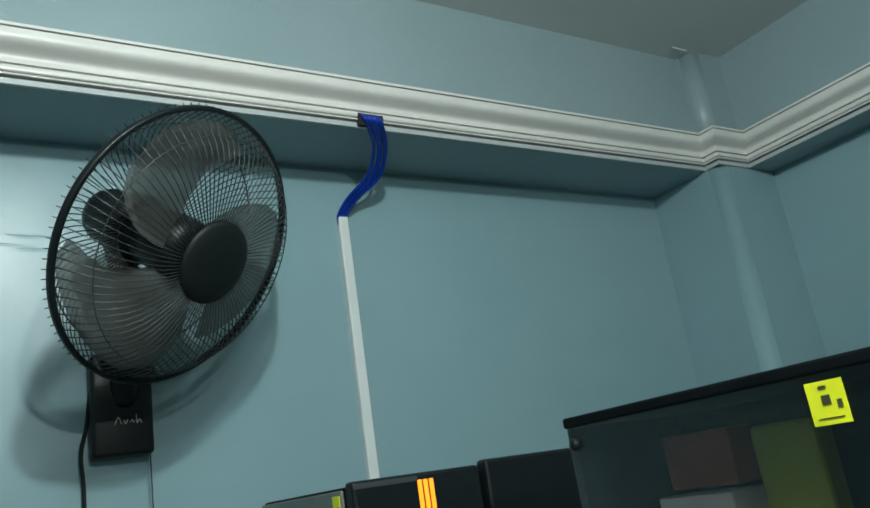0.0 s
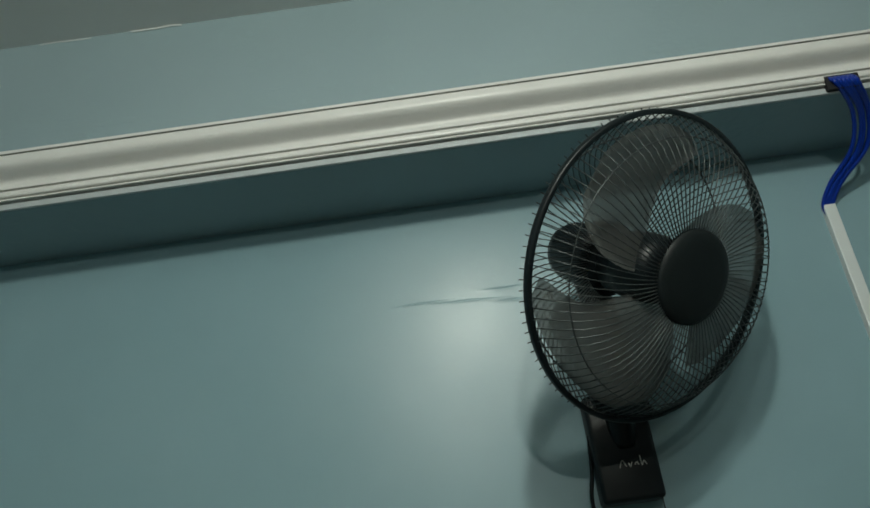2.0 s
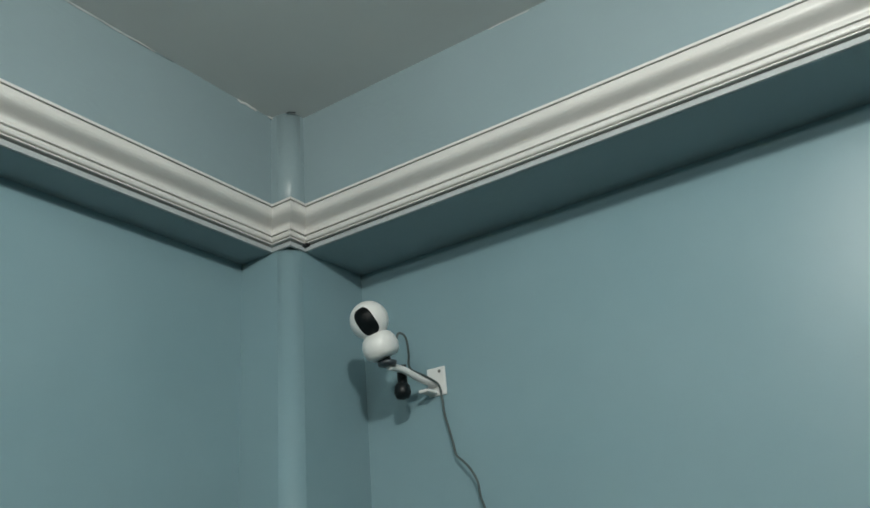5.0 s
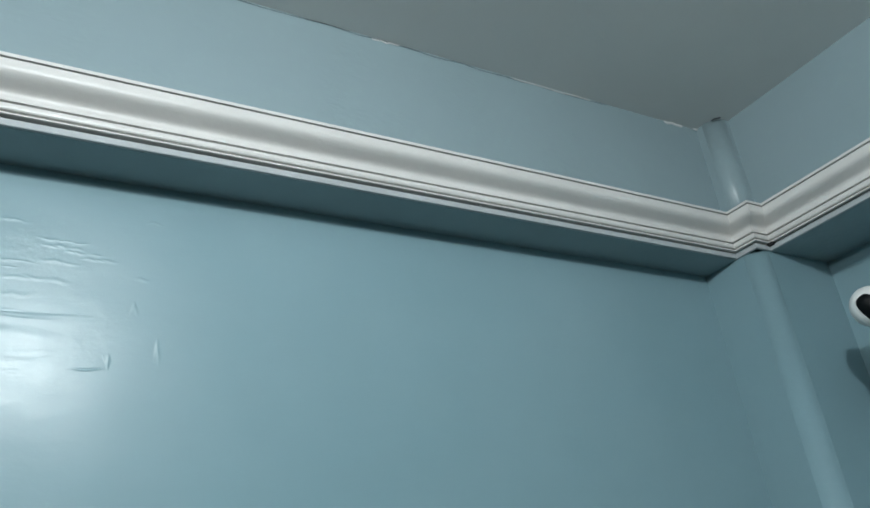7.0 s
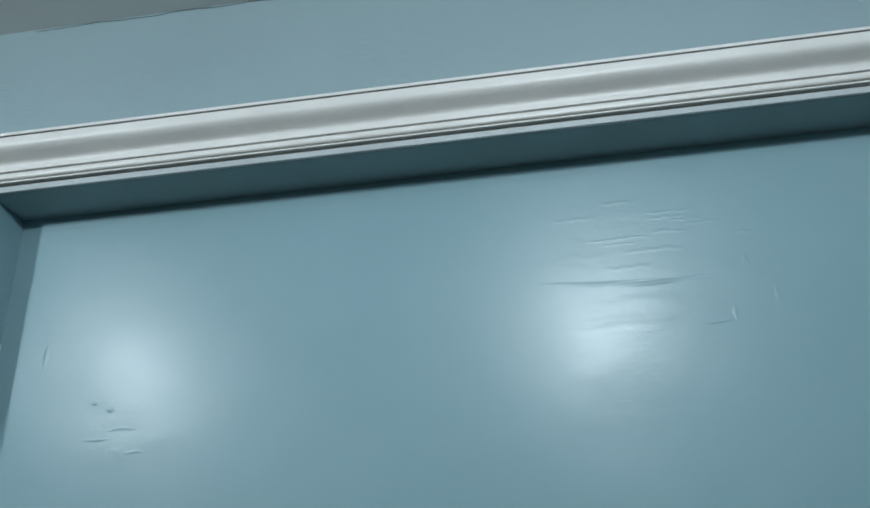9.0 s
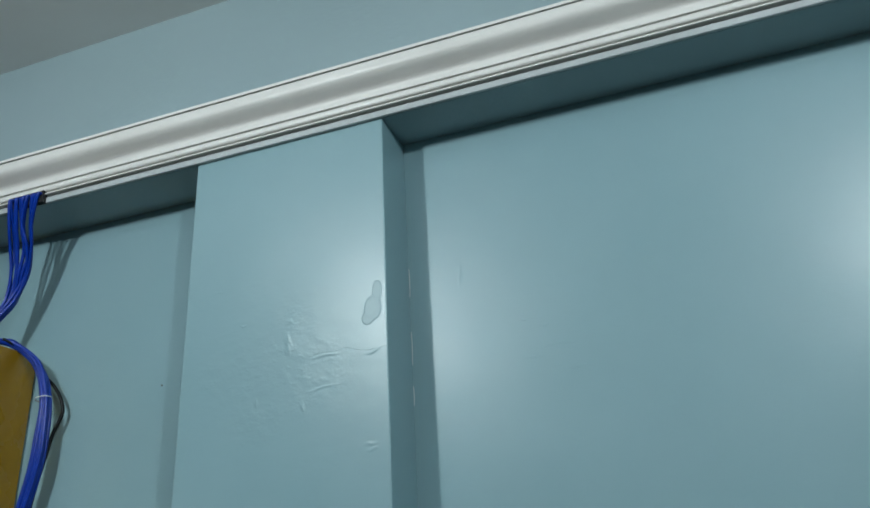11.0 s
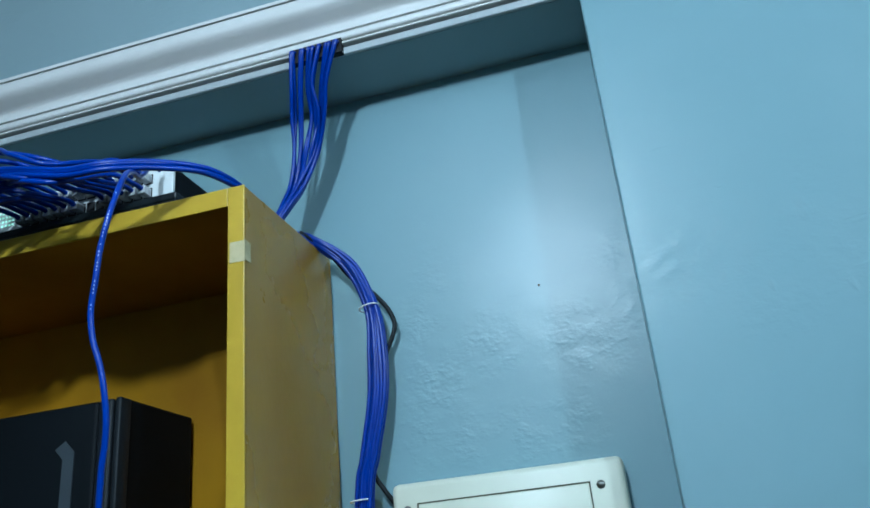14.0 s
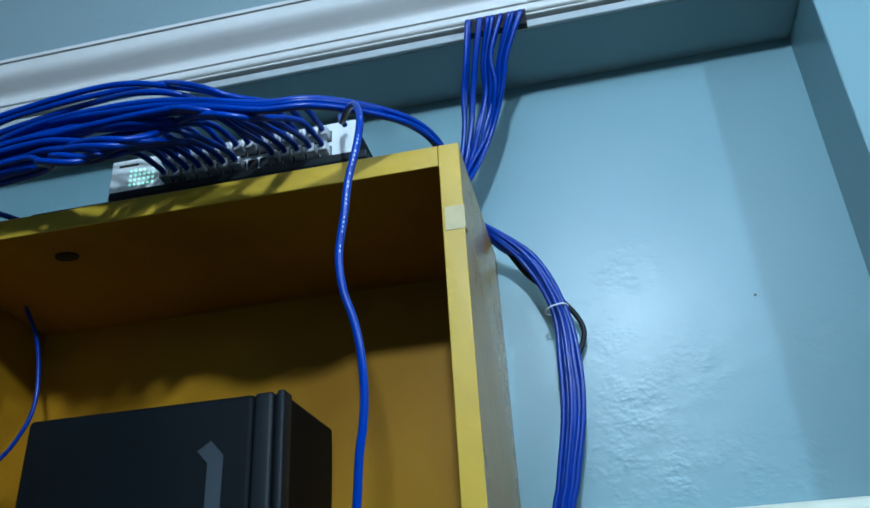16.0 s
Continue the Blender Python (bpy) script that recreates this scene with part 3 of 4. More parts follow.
    # a blade's leading and trailing edge, in degrees, by its distance from the axis
    OUTLINE = [(0.036, 118, 190), (0.05, 112, 188), (0.08, 100, 182), (0.135, 88, 172), (0.16, 79, 166), (0.19, 70, 158), (0.205, 69, 150), (0.2161, 78, 136)]
    for k in range(3):
        bm = bmesh.new()
        rows = []
        for i in range(11):
            f = i / 10
            rad = 0.036 + 0.180 * f
            for (r0, a0, b0), (r1, a1, b1) in zip(OUTLINE, OUTLINE[1:]):
                if r0 <= rad <= r1 + 1e-9:
                    q = (rad - r0) / (r1 - r0)
                    lo, hi = a0 + (a1 - a0) * q, b0 + (b1 - b0) * q
            mid, half = math.radians(120 * k + (lo + hi) / 2), math.radians((hi - lo) / 2)
            row = []
            for j in range(11):
                g = j / 10 * 2 - 1
                ang = mid + half * g
                z = 0.020 * g * (0.5 + f * 0.6) + 0.006 * (1 - g * g)
                row.append(bm.verts.new((rad * math.cos(ang), rad * math.sin(ang), z)))
            rows.append(row)
        for A, B in zip(rows, rows[1:]):
            for j in range(10):
                bm.faces.new((A[j], A[j + 1], B[j + 1], B[j]))
        bmesh.ops.solidify(bm, geom=bm.faces[:], thickness=0.002)
        bmesh.ops.transform(bm, matrix=m, verts=bm.verts)
        part("blade", bm, M_BLADE, fan, "smoky grey plastic blade", True)
    bm = bmesh.new()
    lathe(bm, [(0, -0.216), (0.030, -0.214), (0.045, -0.205), (0.051, -0.188), (0.053, -0.160), (0.060, -0.130), (0.060, -0.096), (0, -0.090)], 32, m)
    part("motor_housing", bm, M_BLACK, fan, "rounded black motor housing", True)
    neck_top = m @ Vector((0, -0.03, -0.15))
    bm = bmesh.new()
    tube(bm, [neck_top, (1.588, 0.085, 1.925), (1.585, 0.150, 1.865), (1.585, 0.180, 1.81)], 0.026, 12)
    part("neck", bm, M_BLACK, fan, smooth=True)
    body = part("wall_box", boxed(1.528, 1.634, 0.160, NORTH, 1.712, 1.897, bevel=0.008, seg=3), M_BLACK, fan, "black switch box screwed to the wall", True)
    bm = bmesh.new()
    for pts in ([(0, 0), (0.006, 0.012), (0.010, 0.004), (0.012, 0)], [(0.016, 0.007), (0.018, 0), (0.022, 0.007)], [(0.026, 0.002), (0.030, 0.006), (0.033, 0.001)], [(0.037, 0.016), (0.038, 0), (0.042, 0.007), (0.046, 0)]):
        tube(bm, [(1.566 + x, 0.1585, 1.768 + z) for x, z in pts], 0.0009, 5, 4)
    part("badge_mark", bm, M_ALU, body, "small pale script mark")
    bm = bmesh.new()
    tube(bm, [(1.537, 0.185, 1.845), (1.530, 0.187, 1.828), (1.523, 0.190, 1.769), (1.514, 0.191, 1.722), (1.518, 0.192, 1.64), (1.510, 0.193, 1.45), (1.516, 0.193, 1.0), (1.51, 0.193, 0.42)], 0.0035, 8)
    part("power_cord", bm, M_CORD, fan, smooth=True)
    bm = bmesh.new()
    tube(bm, [(1.627, 0.170, 1.714), (1.628, 0.170, 1.62), (1.629, 0.171, 1.50)], 0.0011, 6)
    part("pull_cord", bm, M_BLACK, fan, smooth=True)
    bm = bmesh.new()
    lathe(bm, [(0, -0.014), (0.006, -0.010), (0.004, 0.010), (0, 0.013)], 12, Matrix.Translation((1.629, 0.171, 1.49)))
    part("pull_knob", bm, M_BLACK, fan, smooth=True)
    return fan


wall_fan()


# ---- white trunking and the blue cables that enter it ----
trunk = thing("cable_trunking", "narrow white plastic cable trunking running down the wall", "trunking", at=(2.092, NORTH, 0.3))
part("channel", boxed(2.0752, 2.0978, NORTH - 0.008, NORTH, 0.3, 2.211), M_TRUNK, trunk)
part("lid", boxed(2.0745, 2.0985, NORTH - 0.016, NORTH - 0.0085, 0.3, 2.213, bevel=0.0025), M_TRUNK, trunk)
rng = random.Random(11)
for k in range(6):
    o = Vector((rng.uniform(-0.006, 0.006), rng.uniform(-0.005, 0.005), 0))
    fx = (k - 2.5) * 0.0075
    bm = bmesh.new()
    tube(bm, [Vector((2.074 + fx * 1.0, -0.010, 2.362)), Vector((2.080 + fx * 1.0, -0.016, 2.345)) + o * 0.2, Vector((2.124 + fx * 0.9, 0.045, 2.318)) + o, Vector((2.136 + fx * 0.9, 0.11, 2.279)) + o,
              Vector((2.104 + fx * 0.7, 0.165, 2.243)) + o, Vector((2.086 + fx * 0.5, 0.196, 2.212)), Vector((2.087 + fx * 0.4, 0.203, 2.19))], 0.0043, 8)
    tagged(finish("network_cable", bm, M_BLUE, True), "blue network cable drooping from the moulding into trunking", "cable", "blue cables above the trunking")


# ---- security camera on its bracket ----
def security_camera():
    base = Vector((0.255, NORTH, 2.018))
    cctv = thing("security_camera", "white round security camera on a small wall bracket", "camera", at=base)
    plate = part("wall_plate", boxed(0.236, 0.284, NORTH - 0.006, NORTH, 1.986, 2.051, bevel=0.002), M_WHITE, cctv)
    for z in (1.995, 2.041):
        bm = bmesh.new()
        lathe(bm, [(0, 0.002), (0.003, 0.0015), (0.004, 0)], 10, frame_axes((0.270, NORTH - 0.006, z), (0, -1, 0)))
        part("screw", bm, M_STEEL, plate)
    bm = bmesh.new()
    tube(bm, [(0.257, NORTH - 0.004, 2.012), (0.252, 0.150, 2.018), (0.246, 0.100, 2.030), (0.243, 0.050, 2.030)], 0.0080, 10)
    part("bracket_arm", bm, M_WHITE, cctv, smooth=True)
    part("bracket_foot", boxed(0.236, 0.262, 0.165, NORTH - 0.006, 1.990, 1.997, bevel=0.002), M_WHITE, cctv)
    bm = bmesh.new()
    lathe(bm, [(0, -0.006), (0.019, -0.005), (0.021, 0.003), (0.010, 0.006), (0.007, 0.014), (0, 0.014)], 24, Matrix.Translation((0.243, 0.044, 2.036)))
    part("mount_disc", bm, M_GREY, cctv, smooth=True)
    head = Vector((0.2285, 0.008, 2.127))
    foot = Vector((0.245, 0.036, 2.046))
    m = frame_axes(foot, head - foot, (0, -1, 0))
    bm = bmesh.new()
    lathe(bm, [(0, 0), (0.028, 0.001), (0.036, 0.009), (0.0395, 0.022), (0.038, 0.036), (0.032, 0.048), (0.022, 0.056), (0, 0.058)], 32, m)
    part("camera_base", bm, M_WHITE, cctv, smooth=True)
    bm = bmesh.new()
    bmesh.ops.create_uvsphere(bm, u_segments=32, v_segments=20, radius=0.0420, matrix=Matrix.Translation(head))
    ball = part("camera_head", bm, M_WHITE, cctv, "white ball-shaped head", True)
    facing = Vector((0.42, -0.84, -0.38)).normalized()
    fm = frame_axes(head, facing, (-0.45, 0, 0.9))
    bm = bmesh.new()
    rows = [[bm.verts.new((0, 0, 1))]]
    for i in range(1, 9):
        f = i / 8
        row = []
        for k in range(32):
            c, q = math.cos(2 * math.pi * k / 32), math.sin(2 * math.pi * k / 32)
            row.append(bm.verts.new((0.46 * f * math.copysign(abs(c) ** 0.7, c), 0.74 * f * math.copysign(abs(q) ** 0.7, q), 1)))
        rows.append(row)
    for A, B in zip(rows, rows[1:]):
        for k in range(32):
            bm.faces.new((A[0], B[k], B[(k + 1) % 32]) if len(A) == 1 else (A[k], B[k], B[(k + 1) % 32], A[(k + 1) % 32]))
    for v in bm.verts:
        flat = math.hypot(v.co.x, v.co.y)
        v.co = Vector((v.co.x, v.co.y, math.sqrt(max(0.0, 1 - flat * flat)))) * 0.0424
    bmesh.ops.solidify(bm, geom=bm.faces[:], thickness=0.0016)
    bmesh.ops.transform(bm, matrix=fm, verts=bm.verts)
    part("lens_window", bm, M_BLACK, ball, "glossy black oval lens window", True)
    bm = bmesh.new()
    tube(bm, [(0.262, 0.054, 2.082), (0.270, 0.056, 2.099), (0.277, 0.070, 2.090), (0.271, 0.086, 2.060), (0.254, 0.112, 2.035), (0.260, 0.160, 2.024), (0.272, 0.192, 2.008), (0.275, 0.199, 1.977),
              (0.280, 0.196, 1.940), (0.289, 0.194, 1.907), (0.298, 0.192, 1.874), (0.304, 0.190, 1.848), (0.322, 0.186, 1.832), (0.338, 0.184, 1.815), (0.352, 0.186, 1.787), (0.354, 0.190, 1.755), (0.361, 0.196, 1.708), (0.37, 0.202, 1.5), (0.36, 0.202, 0.4)], 0.0025, 8)
    part("power_cord", bm, M_LEAD, cctv, smooth=True)
    bm = bmesh.new()
    tube(bm, [(0.226, 0.120, 2.050), (0.223, 0.124, 2.034), (0.221, 0.128, 2.014), (0.218, 0.130, 1.994)], 0.011, 10)
    lathe(bm, [(0, -0.020), (0.014, -0.016), (0.019, -0.004), (0.017, 0.011), (0.010, 0.020), (0, 0.022)], 16, Matrix.Translation((0.218, 0.130, 1.994)))
    part("plug", bm, M_BLACK, cctv, "black power plug hanging under the arm", True)


security_camera()


# ---- computer cases on a shelf unit beside the north-east corner ----
def shelf_unit():
    unit = thing("shelf_unit", "brown board shelf unit carrying computer cases", "shelf", at=(2.05, -0.4, 0))
    for z in (0.10, 0.65, 1.165):
        part("shelf_board", boxed(1.70, 2.42, -1.06, 0.19, z, z + 0.025, bevel=0.002), M_WOOD, unit)
    for x in (1.72, 2.38):
        for y in (-1.04, 0.15):
            part("post", boxed(x, x + 0.03, y, y + 0.03, 0, 1.165), M_WOOD, unit)


shelf_unit()
SHELF = 1.190


def glass_case():
    pc = thing("computer_case", "black computer case with smoked glass side and yellow sticker", "computer", "computer cases", at=(2.1, -0.73, SHELF))
    x0, x1, y0, y1, z0, z1 = 2.005, 2.215, -0.989, -0.532, SHELF, 1.638
    part("top_panel", boxed(x0 - 0.003, x1, y0, y1 + 0.002, z1 - 0.014, z1, bevel=0.003), M_BLACK2, pc)
    part("bottom_panel", boxed(x0, x1, y0, y1, z0 + 0.012, z0 + 0.03), M_BLACK2, pc)
    part("far_side", boxed(x1 - 0.004, x1, y0, y1, z0 + 0.03, z1 - 0.014), M_BLACK2, pc)
    part("rear_panel", boxed(x0 + 0.006, x1 - 0.004, y1 - 0.012, y1, z0 + 0.03, z1 - 0.014), M_BLACK2, pc)
    part("front_panel", boxed(x0 + 0.006, x1 - 0.004, y0, y0 + 0.03, z0 + 0.03, z1 - 0.014, bevel=0.004), M_BLACK2, pc)
    for y in (y0 + 0.03, y1 - 0.05):
        part("foot", boxed(x0 + 0.02, x0 + 0.05, y, y + 0.03, z0, z0 + 0.012), M_BLACK, pc)
    part("motherboard", boxed(x1 - 0.02, x1 - 0.012, y0 + 0.10, y1 - 0.04, z0 + 0.10, z1 - 0.03), M_BLACK, pc)
    part("memory_block", boxed(x1 - 0.075, x1 - 0.022, -0.679, -0.569, 1.525, 1.595, bevel=0.003), M_PCB, pc, "dull brown heatsink block")
    part("power_shroud", boxed(x1 - 0.10, x1 - 0.022, -0.684, -0.564, 1.45, 1.518, bevel=0.003), M_ALU, pc, "dull silver block")
    part("drive_panel", boxed(x1 - 0.06, x1 - 0.022, -0.789, -0.699, 1.41, 1.59, bevel=0.006), M_OLIVE, pc, "olive inner panel")
    glass = part("glass_side", boxed(x0, x0 + 0.004, y0 + 0.002, y1 - 0.002, z0 + 0.03, z1 - 0.014), M_GLASS, pc, "smoked glass side panel")
    glass.visible_shadow = False
    for y, z in ((y1 - 0.014, 1.602), (y0 + 0.016, 1.602), (y1 - 0.014, 1.24), (y0 + 0.016, 1.24)):
        bm = bmesh.new()
        lathe(bm, [(0, 0.008), (0.006, 0.007), (0.008, 0.004), (0.008, 0)], 16, frame_axes((x0, y, z), (-1, 0, 0)))
        part("thumb_screw", bm, M_BLACK, pc, smooth=True)
    sticker = part("warning_sticker", boxed(x0 - 0.0012, x0 - 0.0002, -0.929, -0.89, 1.576, 1.617), M_STICKER, pc, "bright yellow square sticker with dark marks")
    for y, z, w, h in ((-0.909, 1.599, 0.009, 0.009), (-0.922, 1.594, 0.005, 0.008), (-0.908, 1.611, 0.008, 0.003), (-0.91, 1.582, 0.026, 0.0012)):
        part("sticker_mark", boxed(x0 - 0.002, x0 - 0.0012, y - w / 2, y + w / 2, z - h / 2, z + h / 2), M_DARKINK, sticker)


glass_case()


def lit_case():
    pc = thing("computer_case", "black computer case with three glowing orange light strips", "computer", "computer cases", at=(1.91, -0.05, SHELF))
    x0, x1, y0, y1, z1 = 1.819, 2.049, -0.25, 0.13, 1.603
    part("case_body", boxed(x0, x1, y0 + 0.03, y1, SHELF + 0.012, z1 - 0.006, bevel=0.003), M_BLACK2, pc)
    part("front_panel", boxed(x0, x1, y0, y0 + 0.028, SHELF + 0.012, z1, bevel=0.005), M_BLACK, pc)
    part("trim_strip", boxed(x0 + 0.002, x0 + 0.112, y0 - 0.001, y0 + 0.004, z1 - 0.012, z1 - 0.004), M_GREY, pc)
    part("side_panel", boxed(x0 - 0.006, x0 - 0.0005, y0 + 0.03, y1, SHELF + 0.02, z1 - 0.010, bevel=0.002), M_SIDE, pc, "dull grey side panel")
    for k in range(3):
        part("light_strip", boxed(1.9305 + k * 0.0105, 1.9375 + k * 0.0105, y0 - 0.0015, y0 + 0.002, 1.374, 1.592), M_ORANGE, pc, "glowing orange strip")
    part("sensor_tag", boxed(x0 - 0.0075, x0 - 0.006, y0 + 0.035, y0 + 0.06, 1.569, 1.586), M_STICKER, pc, "small yellow tag")
    for x in (x0 + 0.02, x1 - 0.05):
        for y in (y0 + 0.04, y1 - 0.06):
            part("foot", boxed(x, x + 0.03, y, y + 0.03, SHELF, SHELF + 0.012), M_BLACK, pc)


lit_case()


def dark_case():
    pc = thing("computer_case", "plain black computer case standing between two others", "computer", "computer cases", at=(2.14, -0.05, SHELF))
    part("case_body", boxed(2.062, 2.262, -0.22, 0.13, SHELF + 0.012, 1.602, bevel=0.003), M_BLACK2, pc)
    part("front_panel", boxed(2.062, 2.262, -0.25, -0.222, SHELF + 0.012, 1.610, bevel=0.006), M_BLACK, pc)
    for x in (2.077, 2.217):
        for y in (-0.20, 0.09):
            part("foot", boxed(x, x + 0.03, y, y + 0.03, SHELF, SHELF + 0.012), M_BLACK, pc)


dark_case()

# ---- yellow cabinet by the west wall ----
CX, CN, CS, CT = 0.150, -3.414, -4.080, 2.067
CB = WEST_B + 0.004


def cabinet():
    cab = thing("open_cabinet", "open ochre-yellow painted plywood cabinet standing against the wall", "cabinet", at=((CX + CB) / 2, (CN + CS) / 2, 0))
    th = 0.020
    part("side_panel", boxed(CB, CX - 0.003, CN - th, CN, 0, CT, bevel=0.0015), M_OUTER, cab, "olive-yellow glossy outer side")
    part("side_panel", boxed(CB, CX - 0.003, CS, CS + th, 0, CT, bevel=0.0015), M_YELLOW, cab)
    part("top_panel", boxed(CB, CX - 0.003, CS + th + 0.0005, CN - th - 0.0005, CT - 0.023, CT - 0.0005), M_YELLOW, cab)
    part("back_panel", boxed(CB, CB + 0.006, CS + th + 0.0005, CN - th - 0.0005, 0.05, CT - 0.0235), M_YELLOW, cab)
    # unseen shelves, dark brown instead of ochre to cut light bounced up inside
    for z in (0.05, 0.75, 1.465):
        part("shelf", boxed(CB + 0.0065, CX - 0.006, CS + th + 0.0005, CN - th - 0.0005, z, z + 0.02), M_WOOD, cab)
    part("edge_strip", boxed(CX - 0.0025, CX, CN - th - 0.001, CN + 0.0005, 0, CT + 0.0005, bevel=0.0008), M_EDGE, cab, "bright yellow worn front edge")
    part("edge_strip", boxed(CX - 0.0025, CX, CS - 0.0005, CS + th + 0.001, 0, CT + 0.0005, bevel=0.0008), M_EDGE, cab, "bright yellow worn front edge")
    part("edge_strip", boxed(CX - 0.0025, CX, CS + th + 0.0015, CN - th - 0.0015, CT - 0.024, CT + 0.0005, bevel=0.0008), M_EDGE, cab, "bright yellow worn front edge")
    bm = bmesh.new()
    box(bm, CX - 0.001, CX + 0.0005, CN - 0.018, CN + 0.0010, 1.968, 1.994)
    box(bm, CX - 0.014, CX + 0.0006, CN + 0.0006, CN + 0.0014, 1.970, 1.995)
    part("tape_patch", bm, M_TAPE, cab, "torn scrap of pale tape")
    bm = bmesh.new()
    lathe(bm, [(0, -0.001), (0.011, -0.001), (0.012, 0.002), (0, 0.002)], 20, Matrix.Translation((0.092, -3.890, CT - 0.024)) @ Matrix.Diagonal((0.85, 1.25, 1, 1)))
    part("knot", bm, M_SLOT, cab, "dark round knot under the top")


cabinet()


def small_tower():
    pc = thing("desktop_computer", "black desktop computer standing on the cabinet shelf", "computer", at=(-0.03, -3.79, 1.485))
    z0, z1 = 1.485, 1.859
    part("case_body", boxed(-0.098, 0.055, -3.915, -3.636, z0 + 0.008, z1 + 0.001, bevel=0.004), M_BLACK2, pc)
    front = part("front_panel", boxed(0.0555, 0.0755, -3.920, -3.6605, z0 + 0.008, z1 - 0.003, bevel=0.006, seg=3), M_BLACK2, pc, "matt black front panel", True)
    part("edge_strip", boxed(0.0555, 0.0765, -3.660, -3.6395, z0 + 0.008, z1 - 0.003, bevel=0.004, seg=3), M_STRIP, pc, "dark satin edge strip", True)
    part("edge_rib", boxed(0.0555, 0.0775, -3.635, -3.627, z0 + 0.008, z1 - 0.003, bevel=0.002, seg=2), M_STRIP, pc, "dark satin rib", True)
    part("front_lining", boxed(0.0555, 0.0700, -3.639, -3.6355, z0 + 0.008, z1 - 0.004), M_BLACK2, pc)
    bm = bmesh.new()
    pts = [(-3.704, 1.811), (-3.690, 1.796), (-3.690, 1.60), (-3.706, 1.60), (-3.706, 1.789), (-3.718, 1.802)]
    lo = [bm.verts.new((0.0740, y, z)) for y, z in pts]
    hi = [bm.verts.new((0.0770, y, z)) for y, z in pts]
    bm.faces.new(lo[::-1])
    bm.faces.new(hi)
    for i in range(len(pts)):
        bm.faces.new((lo[i], lo[(i + 1) % len(pts)], hi[(i + 1) % len(pts)], hi[i]))
    part("grey_inlay", bm, M_GREY, front, "grey bent inlay")
    for child in pc.children:
        child.location.y += 0.006
    for y in (-3.91, -3.68):
        part("foot", boxed(-0.08, 0.03, y, y + 0.03, z0, z0 + 0.008), M_BLACK, pc)


small_tower()


# ---- network switch and tray on the cabinet ----
def network_switch():
    tray = thing("flat_black_box", "thin flat black box on a black plate lying on the cabinet", "box", at=(0.08, -3.69, CT + 0.001))
    part("base_plate", boxed(0.02, 0.142, -3.905, -3.511, CT + 0.001, CT + 0.0075, bevel=0.001), M_BLACK, tray)
    part("case_body", boxed(0.02, 0.1415, -3.812, -3.512, CT + 0.008, CT + 0.019, bevel=0.002), M_BLACK, tray)
    z0 = CT + 0.0195
    sw = thing("network_switch", "network switch with pale front and many plugged cables", "switch", at=(0.07, -3.66, z0))
    part("case_body", boxed(0.0, 0.122, -3.818, -3.529, z0, z0 + 0.049, bevel=0.002), M_BLACK2, sw)
    face = part("front_plate", boxed(0.1225, 0.128, -3.822, -3.526, z0, z0 + 0.0505, bevel=0.001), M_SWITCH, sw, "pale grey front plate")
    for i in range(6):
        for j in range(4 if i != 4 else 3):
            part("indicator", boxed(0.128, 0.1287, -3.7975 + i * 0.0056, -3.7952 + i * 0.0056, z0 + 0.014 + j * 0.0062, z0 + 0.0164 + j * 0.0062), M_LEDG, face, "small green light")
    part("name_bar", boxed(0.128, 0.1286, -3.812, -3.788, z0 + 0.041, z0 + 0.0435), M_DARKINK, face)
    ports = [-3.746 + 0.0142 * k for k in range(14)]
    for k, y in enumerate(ports):
        for z in (z0 + 0.006, z0 + 0.026):
            part("port", boxed(0.1275, 0.1288, y - 0.006, y + 0.006, z, z + 0.014), M_SLOT, face)
    return ports, z0


PORTS, SZ = network_switch()


def cable(pts, label, group, r=0.0034):
    bm = bmesh.new()
    tube(bm, pts, r, 8)
    return tagged(finish("network_cable", bm, M_BLUE, True), label, "cable", group)


rng = random.Random(7)
BAND = [(-4.02, 2.055, 2.125), (-3.90, 2.068, 2.150), (-3.80, 2.072, 2.156), (-3.74, 2.073, 2.156), (-3.68, 2.079, 2.150), (-3.63, 2.085, 2.136), (-3.58, 2.088, 2.112), (-3.54, 2.085, 2.098)]


def band(y, h):
    """Height of a strand in the sweep of cables, h from its lower to its upper edge."""
    for (a, l0, u0), (b, l1, u1) in zip(BAND, BAND[1:]):
        if y <= b:
            f = max(0.0, (y - a) / (b - a))
            return (l0 + (l1 - l0) * f) * (1 - h) + (u0 + (u1 - u0) * f) * h
    return 2.09


